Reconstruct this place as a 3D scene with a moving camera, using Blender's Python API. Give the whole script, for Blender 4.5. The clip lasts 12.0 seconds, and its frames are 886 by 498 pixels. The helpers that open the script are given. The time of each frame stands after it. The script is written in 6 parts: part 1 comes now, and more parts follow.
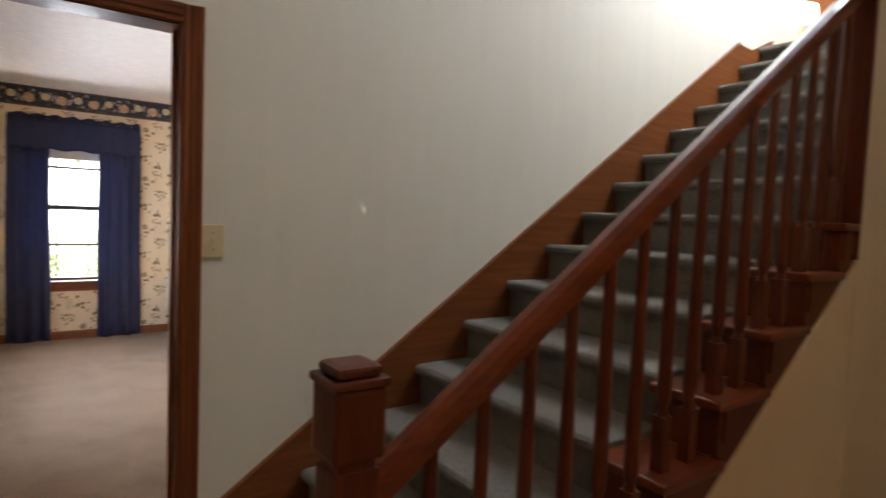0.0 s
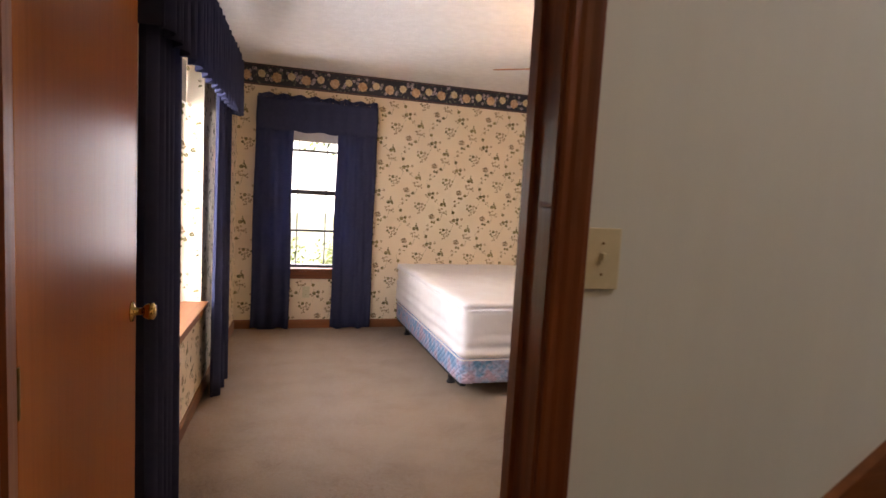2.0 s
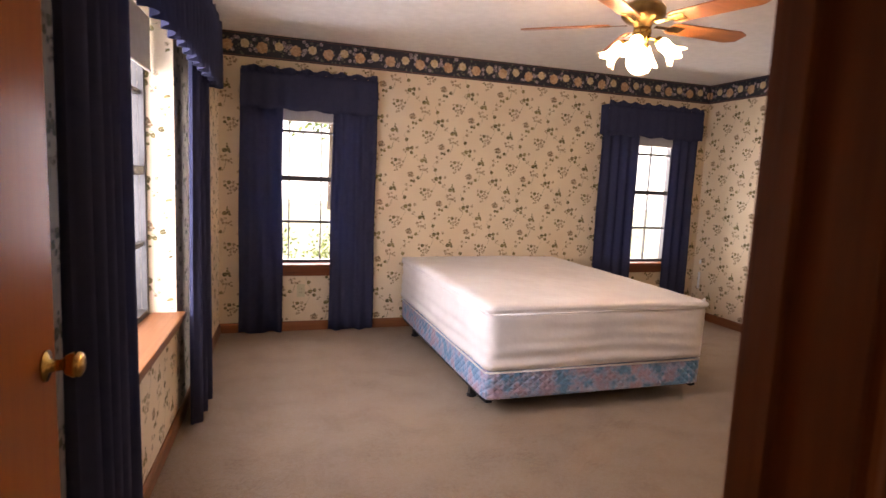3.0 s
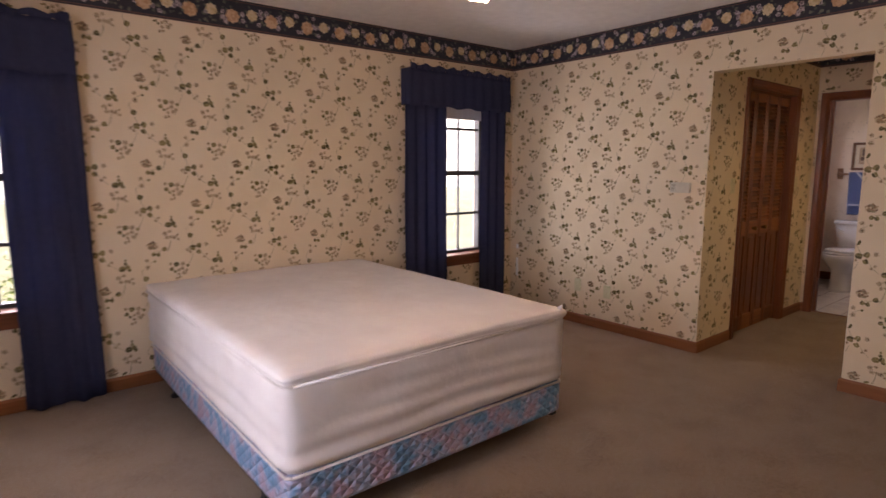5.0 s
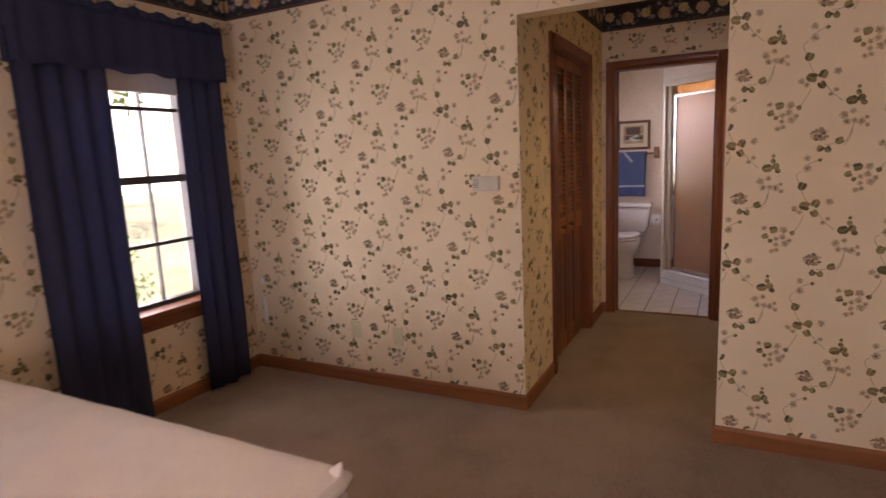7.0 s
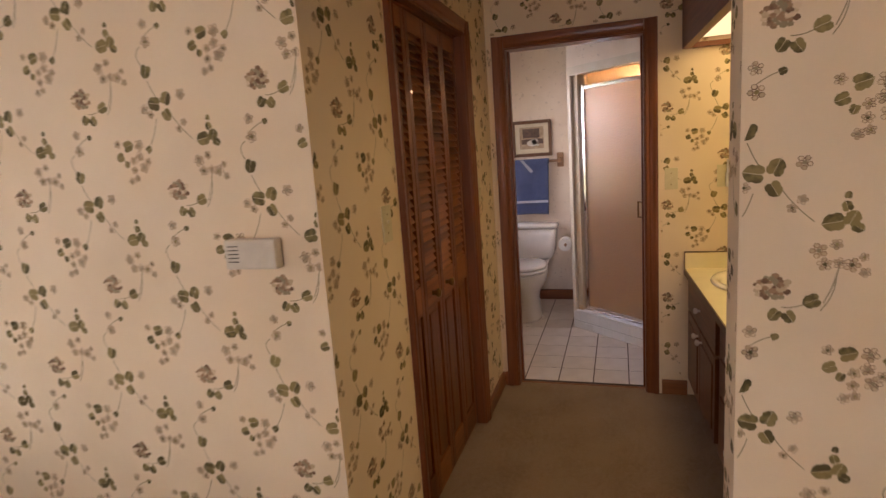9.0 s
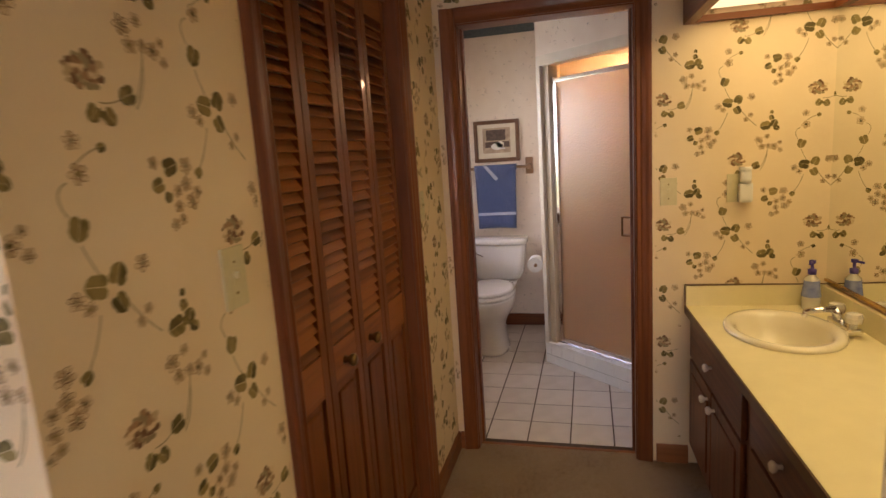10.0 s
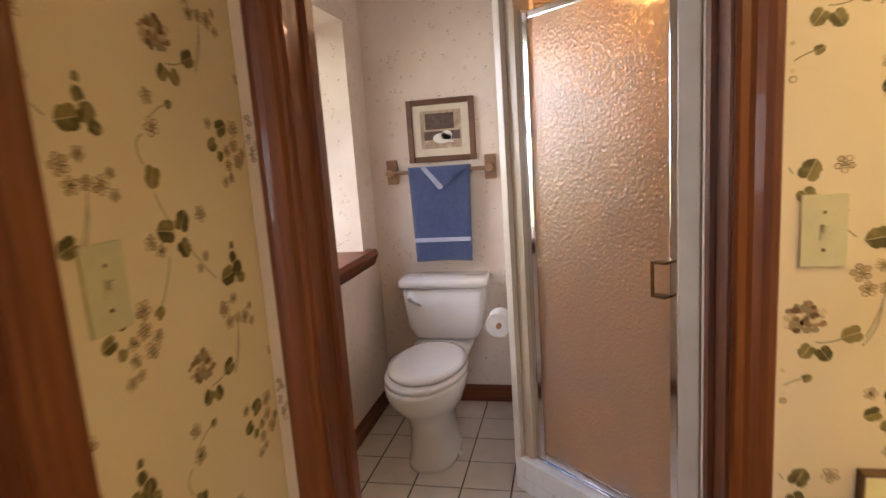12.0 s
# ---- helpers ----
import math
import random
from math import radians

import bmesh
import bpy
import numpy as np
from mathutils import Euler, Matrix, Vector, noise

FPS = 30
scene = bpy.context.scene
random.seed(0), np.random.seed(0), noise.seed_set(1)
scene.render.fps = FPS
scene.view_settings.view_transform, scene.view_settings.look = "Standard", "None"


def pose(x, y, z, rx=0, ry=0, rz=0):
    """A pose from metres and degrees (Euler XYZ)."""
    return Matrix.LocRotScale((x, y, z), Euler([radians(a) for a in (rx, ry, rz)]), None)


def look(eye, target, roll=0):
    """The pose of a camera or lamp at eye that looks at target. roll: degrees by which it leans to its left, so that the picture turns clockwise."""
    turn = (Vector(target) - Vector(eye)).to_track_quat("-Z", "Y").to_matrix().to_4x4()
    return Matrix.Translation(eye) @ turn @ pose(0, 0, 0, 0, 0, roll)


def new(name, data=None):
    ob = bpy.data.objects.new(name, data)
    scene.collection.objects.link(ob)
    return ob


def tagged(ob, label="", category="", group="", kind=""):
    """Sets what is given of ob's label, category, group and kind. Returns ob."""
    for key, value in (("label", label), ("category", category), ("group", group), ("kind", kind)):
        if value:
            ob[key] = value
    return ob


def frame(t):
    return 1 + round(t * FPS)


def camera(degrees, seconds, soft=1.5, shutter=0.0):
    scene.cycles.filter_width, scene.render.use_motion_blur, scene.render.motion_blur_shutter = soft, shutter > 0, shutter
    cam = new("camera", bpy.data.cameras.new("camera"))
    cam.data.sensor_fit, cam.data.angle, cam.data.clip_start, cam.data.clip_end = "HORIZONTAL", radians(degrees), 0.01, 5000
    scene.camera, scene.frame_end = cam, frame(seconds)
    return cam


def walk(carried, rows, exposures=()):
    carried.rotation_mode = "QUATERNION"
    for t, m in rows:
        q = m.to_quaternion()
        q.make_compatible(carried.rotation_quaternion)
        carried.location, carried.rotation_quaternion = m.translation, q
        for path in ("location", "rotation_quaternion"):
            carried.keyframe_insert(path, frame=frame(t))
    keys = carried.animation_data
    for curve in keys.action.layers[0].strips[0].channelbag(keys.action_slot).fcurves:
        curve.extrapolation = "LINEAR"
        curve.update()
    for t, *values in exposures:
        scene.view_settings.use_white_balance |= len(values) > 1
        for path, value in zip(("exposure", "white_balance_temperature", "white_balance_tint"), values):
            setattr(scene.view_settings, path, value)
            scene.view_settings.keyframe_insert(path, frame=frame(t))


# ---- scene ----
cam = camera(76.1, 12.0, shutter=0.3)
PATH = [
    (0, (-4.53, -6.889, 1.409), (-3.363, -5.269, 1.294), 2.3),
    (0.5, (-4.609, -6.689, 1.413), (-3.727, -4.899, 1.286), 3.2),
    (1, (-4.63, -6.404, 1.4), (-3.866, -4.561, 1.257), 3.4),
    (1.5, (-4.592, -6.018, 1.398), (-3.938, -4.135, 1.234), 3.4),
    (2, (-4.621, -5.688, 1.39), (-4.032, -3.786, 1.202), 3.3),
    (2.5, (-4.647, -5.38, 1.382), (-4.06, -3.481, 1.159), 3.1),
    (2.7, (-4.635, -5.25, 1.382), (-4.047, -3.353, 1.147), 2.8),
    (4.3, (-4.378, -4.443, 1.438), (-3.388, -2.726, 1.167), 1.2),
    (4.5, (-4.304, -4.335, 1.429), (-3.245, -2.662, 1.147), 0.8),
    (5, (-4.118, -3.967, 1.406), (-2.867, -2.434, 1.118), 0.0),
    (5.5, (-3.843, -3.615, 1.42), (-2.419, -2.242, 1.122), -0.7),
    (6, (-3.453, -3.353, 1.424), (-1.917, -2.108, 1.121), -1.5),
    (6.5, (-3.132, -3.089, 1.423), (-1.504, -1.973, 1.104), -1.8),
    (7, (-2.805, -2.939, 1.413), (-1.051, -2.035, 1.083), -2.7),
    (7.5, (-2.416, -2.833, 1.438), (-0.597, -2.072, 1.101), -3.4),
    (7.7, (-2.255, -2.778, 1.466), (-0.426, -2.053, 1.108), -3.7),
    (9.3, (-1.023, -2.658, 1.483), (0.861, -2.076, 1.144), -3.9),
    (9.5, (-0.876, -2.637, 1.495), (1.011, -2.068, 1.153), -3.8),
    (10, (-0.499, -2.621, 1.466), (1.407, -2.117, 1.13), -3.8),
    (10.5, (-0.12, -2.62, 1.46), (1.793, -2.145, 1.123), -4.1),
    (11, (0.235, -2.581, 1.443), (2.154, -2.129, 1.107), -3.9),
    (11.5, (0.637, -2.561, 1.419), (2.562, -2.134, 1.086), -3.9),
    (12, (1.076, -2.554, 1.4), (3.001, -2.121, 1.07), -4.0),
]
walk(cam, [(t, look(e, g, r)) for t, e, g, r in PATH],
     exposures=[(0, 1.9, 6500, 20), (1.5, 1.62, 6900, 24), (2.7, 1.65, 7200, 31), (4.5, 1.12, 6700, 34), (5.5, 1.02, 7100, 38), (6.5, 1.06, 7200, 40), (7.5, 1.2, 7200, 38), (9.5, 1.42, 7500, 30), (11, 1.72, 7000, 24), (12, 1.8, 6900, 24)])

# ---- light ----
world = bpy.data.worlds.new("world")
scene.world = world
world.use_nodes = True
wn = world.node_tree.nodes
sky = wn.new("ShaderNodeTexSky")
sky.sky_type, sky.sun_disc = "NISHITA", False
sky.sun_elevation, sky.sun_rotation = radians(52), radians(200)
wn["Background"].inputs["Strength"].default_value = 0.15
world.node_tree.links.new(sky.outputs[0], wn["Background"].inputs["Color"])
sun = new("sun", bpy.data.lights.new("sun", "SUN"))
sun.data.energy, sun.data.angle, sun.data.color = 5.0, radians(0.5), (1, 0.95, 0.86)
sun.matrix_world = look((0, 0, 20), (0 + 3, 9, 0))


def window_light(name, x, y, z, w, h, facing, watts, colour=(0.86, 0.93, 1.0)):
    lamp = new(name, bpy.data.lights.new(name, "AREA"))
    lamp.data.shape, lamp.data.size, lamp.data.size_y = "RECTANGLE", w, h
    lamp.data.energy, lamp.data.color = watts, colour
    lamp.matrix_world = look((x, y, z), (x + facing[0], y + facing[1], z + facing[2]))
    return lamp


window_light("daylight_north", -4.22, 0.30, 1.3, 0.8, 1.4, (0, -1, -0.15), 19)
window_light("daylight_north_east", -0.75, 0.30, 1.3, 0.8, 1.4, (0, -1, -0.15), 12)
window_light("daylight_west", -5.45, -2.5, 1.35, 1.3, 1.4, (1, 0.6, 0.05), 32, (0.78, 0.89, 1.0))
window_light("daylight_bath", 3.15, -0.98, 1.62, 0.8, 0.8, (-0.6, -1, -0.8), 5.9, (0.70, 0.83, 1.0))
window_light("daylight_stair", -0.6, -5.9, 4.6, 1.6, 1.0, (-0.8, 0.8, -0.6), 50)


def bulb(name, x, y, z, watts, colour, r=0.03):
    lamp = new(name, bpy.data.lights.new(name, "POINT"))
    lamp.data.energy, lamp.data.color, lamp.data.shadow_soft_size = watts, colour, r
    lamp.location = (x, y, z)


WARM = (1.0, 0.72, 0.42)

# ---- materials ----


def mat(name, c1, c2=None, scale=8.0, rough=0.6, metal=0.0, bump=0.0, bscale=60.0, stretch=(1, 1, 1), rand=0.0, coat=0.0,
        sheen=0.0, blotch=0.25, island=False, spec=0.5):
    m = bpy.data.materials.new(name)
    m.use_nodes = True
    n, k = m.node_tree.nodes, m.node_tree.links
    b = n["Principled BSDF"]
    c2 = c2 or tuple(v * 0.82 for v in c1)
    co, mp = n.new("ShaderNodeTexCoord"), n.new("ShaderNodeMapping")
    mp.inputs["Scale"].default_value = stretch
    k.new(co.outputs["Object"], mp.inputs["Vector"])
    fine, large = n.new("ShaderNodeTexNoise"), n.new("ShaderNodeTexNoise")
    fine.inputs["Scale"].default_value, fine.inputs["Detail"].default_value = scale, 6
    large.inputs["Scale"].default_value, large.inputs["Detail"].default_value = max(scale * 0.08, 0.7), 3
    k.new(mp.outputs[0], fine.inputs["Vector"]), k.new(mp.outputs[0], large.inputs["Vector"])
    add = n.new("ShaderNodeMath")
    add.operation = "MULTIPLY_ADD"
    add.inputs[1].default_value = blotch
    k.new(large.outputs[0], add.inputs[0]), k.new(fine.outputs[0], add.inputs[2])
    ramp = n.new("ShaderNodeValToRGB")
    e = ramp.color_ramp.elements
    e[0].position, e[1].position = 0.34 + blotch * 0.4, 0.62 + blotch * 0.6
    e[0].color, e[1].color = (*c1, 1), (*c2, 1)
    src = add.outputs[0]
    if rand or island:
        info = n.new("ShaderNodeNewGeometry" if island else "ShaderNodeObjectInfo")
        more = n.new("ShaderNodeMath")
        more.operation = "MULTIPLY_ADD"
        more.inputs[1].default_value = rand or 0.5
        k.new(info.outputs["Random Per Island" if island else "Random"], more.inputs[0])
        sub = n.new("ShaderNodeMath")
        sub.operation = "SUBTRACT"
        sub.inputs[1].default_value = (rand or 0.5) / 2
        k.new(add.outputs[0], more.inputs[2]), k.new(more.outputs[0], sub.inputs[0])
        src = sub.outputs[0]
    k.new(src, ramp.inputs[0]), k.new(ramp.outputs[0], b.inputs["Base Color"])
    b.inputs["Roughness"].default_value, b.inputs["Metallic"].default_value = rough, metal
    b.inputs["Coat Weight"].default_value, b.inputs["Sheen Weight"].default_value = coat, sheen
    b.inputs["Specular IOR Level"].default_value = spec
    rr = n.new("ShaderNodeMapRange")
    rr.inputs["To Min"].default_value, rr.inputs["To Max"].default_value = rough * 0.85, min(rough * 1.15, 1)
    k.new(large.outputs[0], rr.inputs[0]), k.new(rr.outputs[0], b.inputs["Roughness"])
    if bump:
        nb, bn = n.new("ShaderNodeTexNoise"), n.new("ShaderNodeBump")
        nb.inputs["Scale"].default_value, nb.inputs["Detail"].default_value = bscale, 4
        bn.inputs["Strength"].default_value, bn.inputs["Distance"].default_value = bump, 0.01
        k.new(mp.outputs[0], nb.inputs["Vector"]), k.new(nb.outputs[0], bn.inputs["Height"]), k.new(bn.outputs[0], b.inputs["Normal"])
    return m


def wood(name, c1, c2, axis, rough=0.42, coat=0.08, vary=0.22):
    st = {"x": (0.06, 1, 1), "y": (1, 0.06, 1), "z": (1, 1, 0.06)}[axis]
    return mat(name, c1, c2, scale=42, rough=rough, bump=0.12, bscale=90, stretch=st, rand=vary, coat=coat, blotch=0.5, spec=0.3)


def shade(name, build):
    m = bpy.data.materials.new(name)
    m.use_nodes = True
    n, k = m.node_tree.nodes, m.node_tree.links
    out = n["Material Output"]
    n.remove(n["Principled BSDF"])
    k.new(build(n, k), out.inputs["Surface"])
    return m


def glow(name, colour, strength):
    def build(n, k):
        e = n.new("ShaderNodeEmission")
        e.inputs["Color"].default_value, e.inputs["Strength"].default_value = (*colour, 1), strength
        return e.outputs[0]
    return shade(name, build)


def pane_build(n, k):
    t, g, x = n.new("ShaderNodeBsdfTransparent"), n.new("ShaderNodeBsdfGlossy"), n.new("ShaderNodeMixShader")
    g.inputs["Roughness"].default_value, x.inputs[0].default_value = 0.02, 0.05
    k.new(t.outputs[0], x.inputs[1]), k.new(g.outputs[0], x.inputs[2])
    return x.outputs[0]


def cloth_build(n, k):
    co, w = n.new("ShaderNodeTexCoord"), n.new("ShaderNodeTexNoise")
    w.inputs["Scale"].default_value, w.inputs["Detail"].default_value = 30, 6
    k.new(co.outputs["Object"], w.inputs["Vector"])
    r = n.new("ShaderNodeValToRGB")
    r.color_ramp.elements[0].color, r.color_ramp.elements[1].color = (0.040, 0.042, 0.078, 1), (0.064, 0.067, 0.118, 1)
    k.new(w.outputs[0], r.inputs[0])
    d, t, x = n.new("ShaderNodeBsdfDiffuse"), n.new("ShaderNodeBsdfTranslucent"), n.new("ShaderNodeMixShader")
    k.new(r.outputs[0], d.inputs["Color"])
    t.inputs["Color"].default_value, x.inputs[0].default_value = (0.075, 0.10, 0.195, 1), 0.27
    weave, bn = n.new("ShaderNodeTexNoise"), n.new("ShaderNodeBump")
    weave.inputs["Scale"].default_value, bn.inputs["Strength"].default_value, bn.inputs["Distance"].default_value = 350, 0.25, 0.003
    k.new(co.outputs["Object"], weave.inputs["Vector"]), k.new(weave.outputs[0], bn.inputs["Height"]), k.new(bn.outputs[0], d.inputs["Normal"])
    k.new(d.outputs[0], x.inputs[1]), k.new(t.outputs[0], x.inputs[2])
    return x.outputs[0]


def obscure_build(n, k):
    """Pebbled tan glass: light scatters through it, the outer skin keeps a rippled gloss."""
    co, large, r = n.new("ShaderNodeTexCoord"), n.new("ShaderNodeTexNoise"), n.new("ShaderNodeValToRGB")
    large.inputs["Scale"].default_value, large.inputs["Detail"].default_value = 2.2, 3
    r.color_ramp.elements[0].color, r.color_ramp.elements[1].color = (0.80, 0.67, 0.42, 1), (0.85, 0.73, 0.50, 1)
    k.new(co.outputs["Object"], large.inputs["Vector"]), k.new(large.outputs[0], r.inputs[0])
    pebble, ripple, bn = n.new("ShaderNodeTexVoronoi"), n.new("ShaderNodeTexNoise"), n.new("ShaderNodeBump")
    pebble.feature, pebble.inputs["Scale"].default_value = "SMOOTH_F1", 105
    ripple.inputs["Scale"].default_value, ripple.inputs["Detail"].default_value = 75, 1
    h = n.new("ShaderNodeMath")
    bn.inputs["Strength"].default_value, bn.inputs["Distance"].default_value = 0.55, 0.0034
    for node in (pebble, ripple):
        k.new(co.outputs["Object"], node.inputs["Vector"])
    k.new(pebble.outputs["Distance"], h.inputs[0]), k.new(ripple.outputs[0], h.inputs[1]), k.new(h.outputs[0], bn.inputs["Height"])
    d, t, f, g = n.new("ShaderNodeBsdfDiffuse"), n.new("ShaderNodeBsdfTranslucent"), n.new("ShaderNodeBsdfRefraction"), n.new("ShaderNodeBsdfGlossy")
    f.inputs["Roughness"].default_value, f.inputs["IOR"].default_value = 0.5, 1.1
    g.inputs["Roughness"].default_value = 0.09
    d.inputs["Color"].default_value = (0.62, 0.60, 0.60, 1)
    for node in (t, f):
        k.new(r.outputs[0], node.inputs["Color"])
    for node in (d, f, g):
        k.new(bn.outputs[0], node.inputs["Normal"])
    last = d
    for node, share in ((t, 0.7), (f, 0.45), (g, 0.085)):
        x = n.new("ShaderNodeMixShader")
        x.inputs[0].default_value = share
        k.new(last.outputs[0], x.inputs[1]), k.new(node.outputs[0], x.inputs[2])
        last = x
    return last.outputs[0]


def shade_build(n, k):
    e, d, a = n.new("ShaderNodeEmission"), n.new("ShaderNodeBsdfTranslucent"), n.new("ShaderNodeAddShader")
    e.inputs["Color"].default_value, e.inputs["Strength"].default_value = (1, 0.80, 0.5, 1), 3.4
    d.inputs["Color"].default_value = (0.9, 0.85, 0.75, 1)
    k.new(e.outputs[0], a.inputs[0]), k.new(d.outputs[0], a.inputs[1])
    return a.outputs[0]


def quilt_build(n, k):
    """Blue and pink quilted ticking with a diamond stitch."""
    b, co = n.new("ShaderNodeBsdfPrincipled"), n.new("ShaderNodeTexCoord")
    no, r = n.new("ShaderNodeTexNoise"), n.new("ShaderNodeValToRGB")
    no.inputs["Scale"].default_value, no.inputs["Detail"].default_value = 11, 3
    k.new(co.outputs["Object"], no.inputs["Vector"])
    r.color_ramp.elements[0].position, r.color_ramp.elements[1].position = 0.40, 0.62
    r.color_ramp.elements[0].color, r.color_ramp.elements[1].color = (0.16, 0.34, 0.55, 1), (0.50, 0.36, 0.46, 1)
    mid = r.color_ramp.elements.new(0.5)
    mid.color = (0.40, 0.45, 0.62, 1)
    k.new(no.outputs[0], r.inputs[0])
    sep = n.new("ShaderNodeSeparateXYZ")
    k.new(co.outputs["Object"], sep.inputs[0])
    along = n.new("ShaderNodeMath")
    along.operation = "ADD"
    k.new(sep.outputs[0], along.inputs[0]), k.new(sep.outputs[1], along.inputs[1])
    waves = []
    for sign in (1, -1):
        a = n.new("ShaderNodeMath")
        a.operation, a.inputs[1].default_value = "MULTIPLY_ADD", sign * 1.3
        k.new(sep.outputs[2], a.inputs[0]), k.new(along.outputs[0], a.inputs[2])
        s = n.new("ShaderNodeMath")
        s.operation, s.inputs[1].default_value = "MULTIPLY", 48
        k.new(a.outputs[0], s.inputs[0])
        w = n.new("ShaderNodeMath")
        w.operation = "SINE"
        k.new(s.outputs[0], w.inputs[0])
        v = n.new("ShaderNodeMath")
        v.operation = "ABSOLUTE"
        k.new(w.outputs[0], v.inputs[0])
        waves.append(v)
    mn = n.new("ShaderNodeMath")
    mn.operation = "MINIMUM"
    k.new(waves[0].outputs[0], mn.inputs[0]), k.new(waves[1].outputs[0], mn.inputs[1])
    bn = n.new("ShaderNodeBump")
    bn.inputs["Strength"].default_value, bn.inputs["Distance"].default_value = 0.9, 0.014
    k.new(mn.outputs[0], bn.inputs["Height"]), k.new(bn.outputs[0], b.inputs["Normal"]), k.new(r.outputs[0], b.inputs["Base Color"])
    b.inputs["Roughness"].default_value = 0.55
    return b.outputs[0]


PAPER = mat("cream_wallpaper", (0.78, 0.64, 0.455), (0.73, 0.585, 0.40), scale=3, rough=0.75, bump=0.05, bscale=400)
BATH_PAPER = mat("bath_wallpaper", (0.80, 0.69, 0.60), (0.73, 0.61, 0.52), scale=5, rough=0.7, bump=0.05, bscale=300)
LEAF_PRINT = mat("leaf_print", (0.10, 0.077, 0.022), (0.27, 0.205, 0.075), scale=60, rough=0.75, island=True, rand=0.5)
BLOOM_PRINT = mat("bloom_print", (0.17, 0.09, 0.045), (0.36, 0.22, 0.12), scale=90, rough=0.75, island=True, rand=0.8)
PETAL_PRINT = mat("petal_print", (0.50, 0.37, 0.22), (0.70, 0.55, 0.36), scale=90, rough=0.75, island=True, rand=0.8)
STEM_PRINT = mat("stem_print", (0.33, 0.26, 0.15), rough=0.75)
BORDER = mat("border_ground", (0.012, 0.013, 0.022), (0.022, 0.02, 0.03), scale=30, rough=0.6)
ROSE_PEACH = mat("rose_peach", (0.50, 0.28, 0.14), (0.64, 0.42, 0.25), scale=70, rough=0.65, island=True, rand=0.6)
ROSE_CREAM = mat("rose_cream", (0.56, 0.42, 0.21), (0.68, 0.55, 0.34), scale=70, rough=0.65, island=True, rand=0.6)
BLOSSOM = mat("blossom_mauve", (0.30, 0.22, 0.24), (0.50, 0.42, 0.42), scale=70, rough=0.65, island=True, rand=0.6)
BORDER_LEAF = mat("border_leaf", (0.07, 0.075, 0.06), (0.14, 0.14, 0.10), scale=60, rough=0.65, island=True, rand=0.6)
BORDER_LINE = mat("border_line", (0.16, 0.07, 0.05), rough=0.6)
SPRIG = mat("bath_sprig", (0.42, 0.36, 0.34), (0.58, 0.45, 0.36), scale=60, rough=0.7, island=True, rand=0.9)
BATH_BORDER = mat("bath_border", (0.05, 0.07, 0.08), (0.09, 0.11, 0.12), scale=60, rough=0.6)
WHITE_WALL = mat("painted_wall", (0.655, 0.675, 0.605), (0.63, 0.65, 0.58), scale=14, rough=0.8, bump=0.06, bscale=120, stretch=(1, 1, 0.12), blotch=0.5)
BEIGE_WALL = mat("beige_wall", (0.60, 0.49, 0.33), (0.55, 0.44, 0.29), scale=2, rough=0.8, bump=0.06, bscale=220)
CEILING = mat("ceiling_paint", (0.84, 0.81, 0.77), (0.78, 0.75, 0.71), scale=14, rough=0.9, bump=0.35, bscale=45)
CARPET = mat("bedroom_carpet", (0.245, 0.152, 0.084), (0.335, 0.227, 0.138), scale=55, rough=1.0, bump=0.9, bscale=420, sheen=0.25, blotch=0.9, spec=0.1)
STAIR_CARPET = mat("stair_carpet", (0.135, 0.13, 0.11), (0.215, 0.205, 0.172), scale=90, rough=1.0, bump=0.9, bscale=420, sheen=0.2, spec=0.1)
TRIM_Z = wood("stained_trim_upright", (0.115, 0.030, 0.009), (0.20, 0.060, 0.018), "z")
TRIM_X = wood("stained_trim_x", (0.115, 0.030, 0.009), (0.20, 0.060, 0.018), "x")
TRIM_Y = wood("stained_trim_y", (0.115, 0.030, 0.009), (0.20, 0.060, 0.018), "y")
BASE_X = wood("baseboard_x", (0.20, 0.07, 0.024), (0.28, 0.105, 0.038), "x", 0.45)
BASE_Y = wood("baseboard_y", (0.20, 0.07, 0.024), (0.28, 0.105, 0.038), "y", 0.45)
DOOR_WOOD = wood("door_veneer", (0.27, 0.078, 0.014), (0.31, 0.093, 0.018), "z", 0.3, 0.0)
DOOR_WOOD.node_tree.nodes["Principled BSDF"].inputs["Specular IOR Level"].default_value = 0.3
DOOR_WOOD.node_tree.nodes["Principled BSDF"].inputs["IOR"].default_value = 1.12
for node in DOOR_WOOD.node_tree.nodes:
    if node.type == "BUMP":
        node.inputs["Strength"].default_value = 0.03
LOUVRE_Z = wood("closet_stile", (0.135, 0.04, 0.011), (0.20, 0.066, 0.019), "z", 0.42)
LOUVRE_X = wood("closet_slat", (0.12, 0.036, 0.009), (0.30, 0.105, 0.03), "x", 0.42, vary=0.5)
RAIL_WOOD = wood("stair_rail_wood", (0.105, 0.020, 0.006), (0.16, 0.034, 0.010), "x", 0.3, 0.3)
POST_WOOD = wood("stair_post_wood", (0.070, 0.012, 0.004), (0.115, 0.022, 0.006), "z", 0.38, 0.15)
SKIRT_WOOD = wood("stair_skirt_wood", (0.14, 0.045, 0.013), (0.22, 0.076, 0.022), "x", 0.42)
CABINET_Z = wood("vanity_wood", (0.10, 0.032, 0.014), (0.17, 0.058, 0.024), "z", 0.4)
CABINET_X = wood("vanity_wood_x", (0.10, 0.032, 0.014), (0.17, 0.058, 0.024), "x", 0.4)
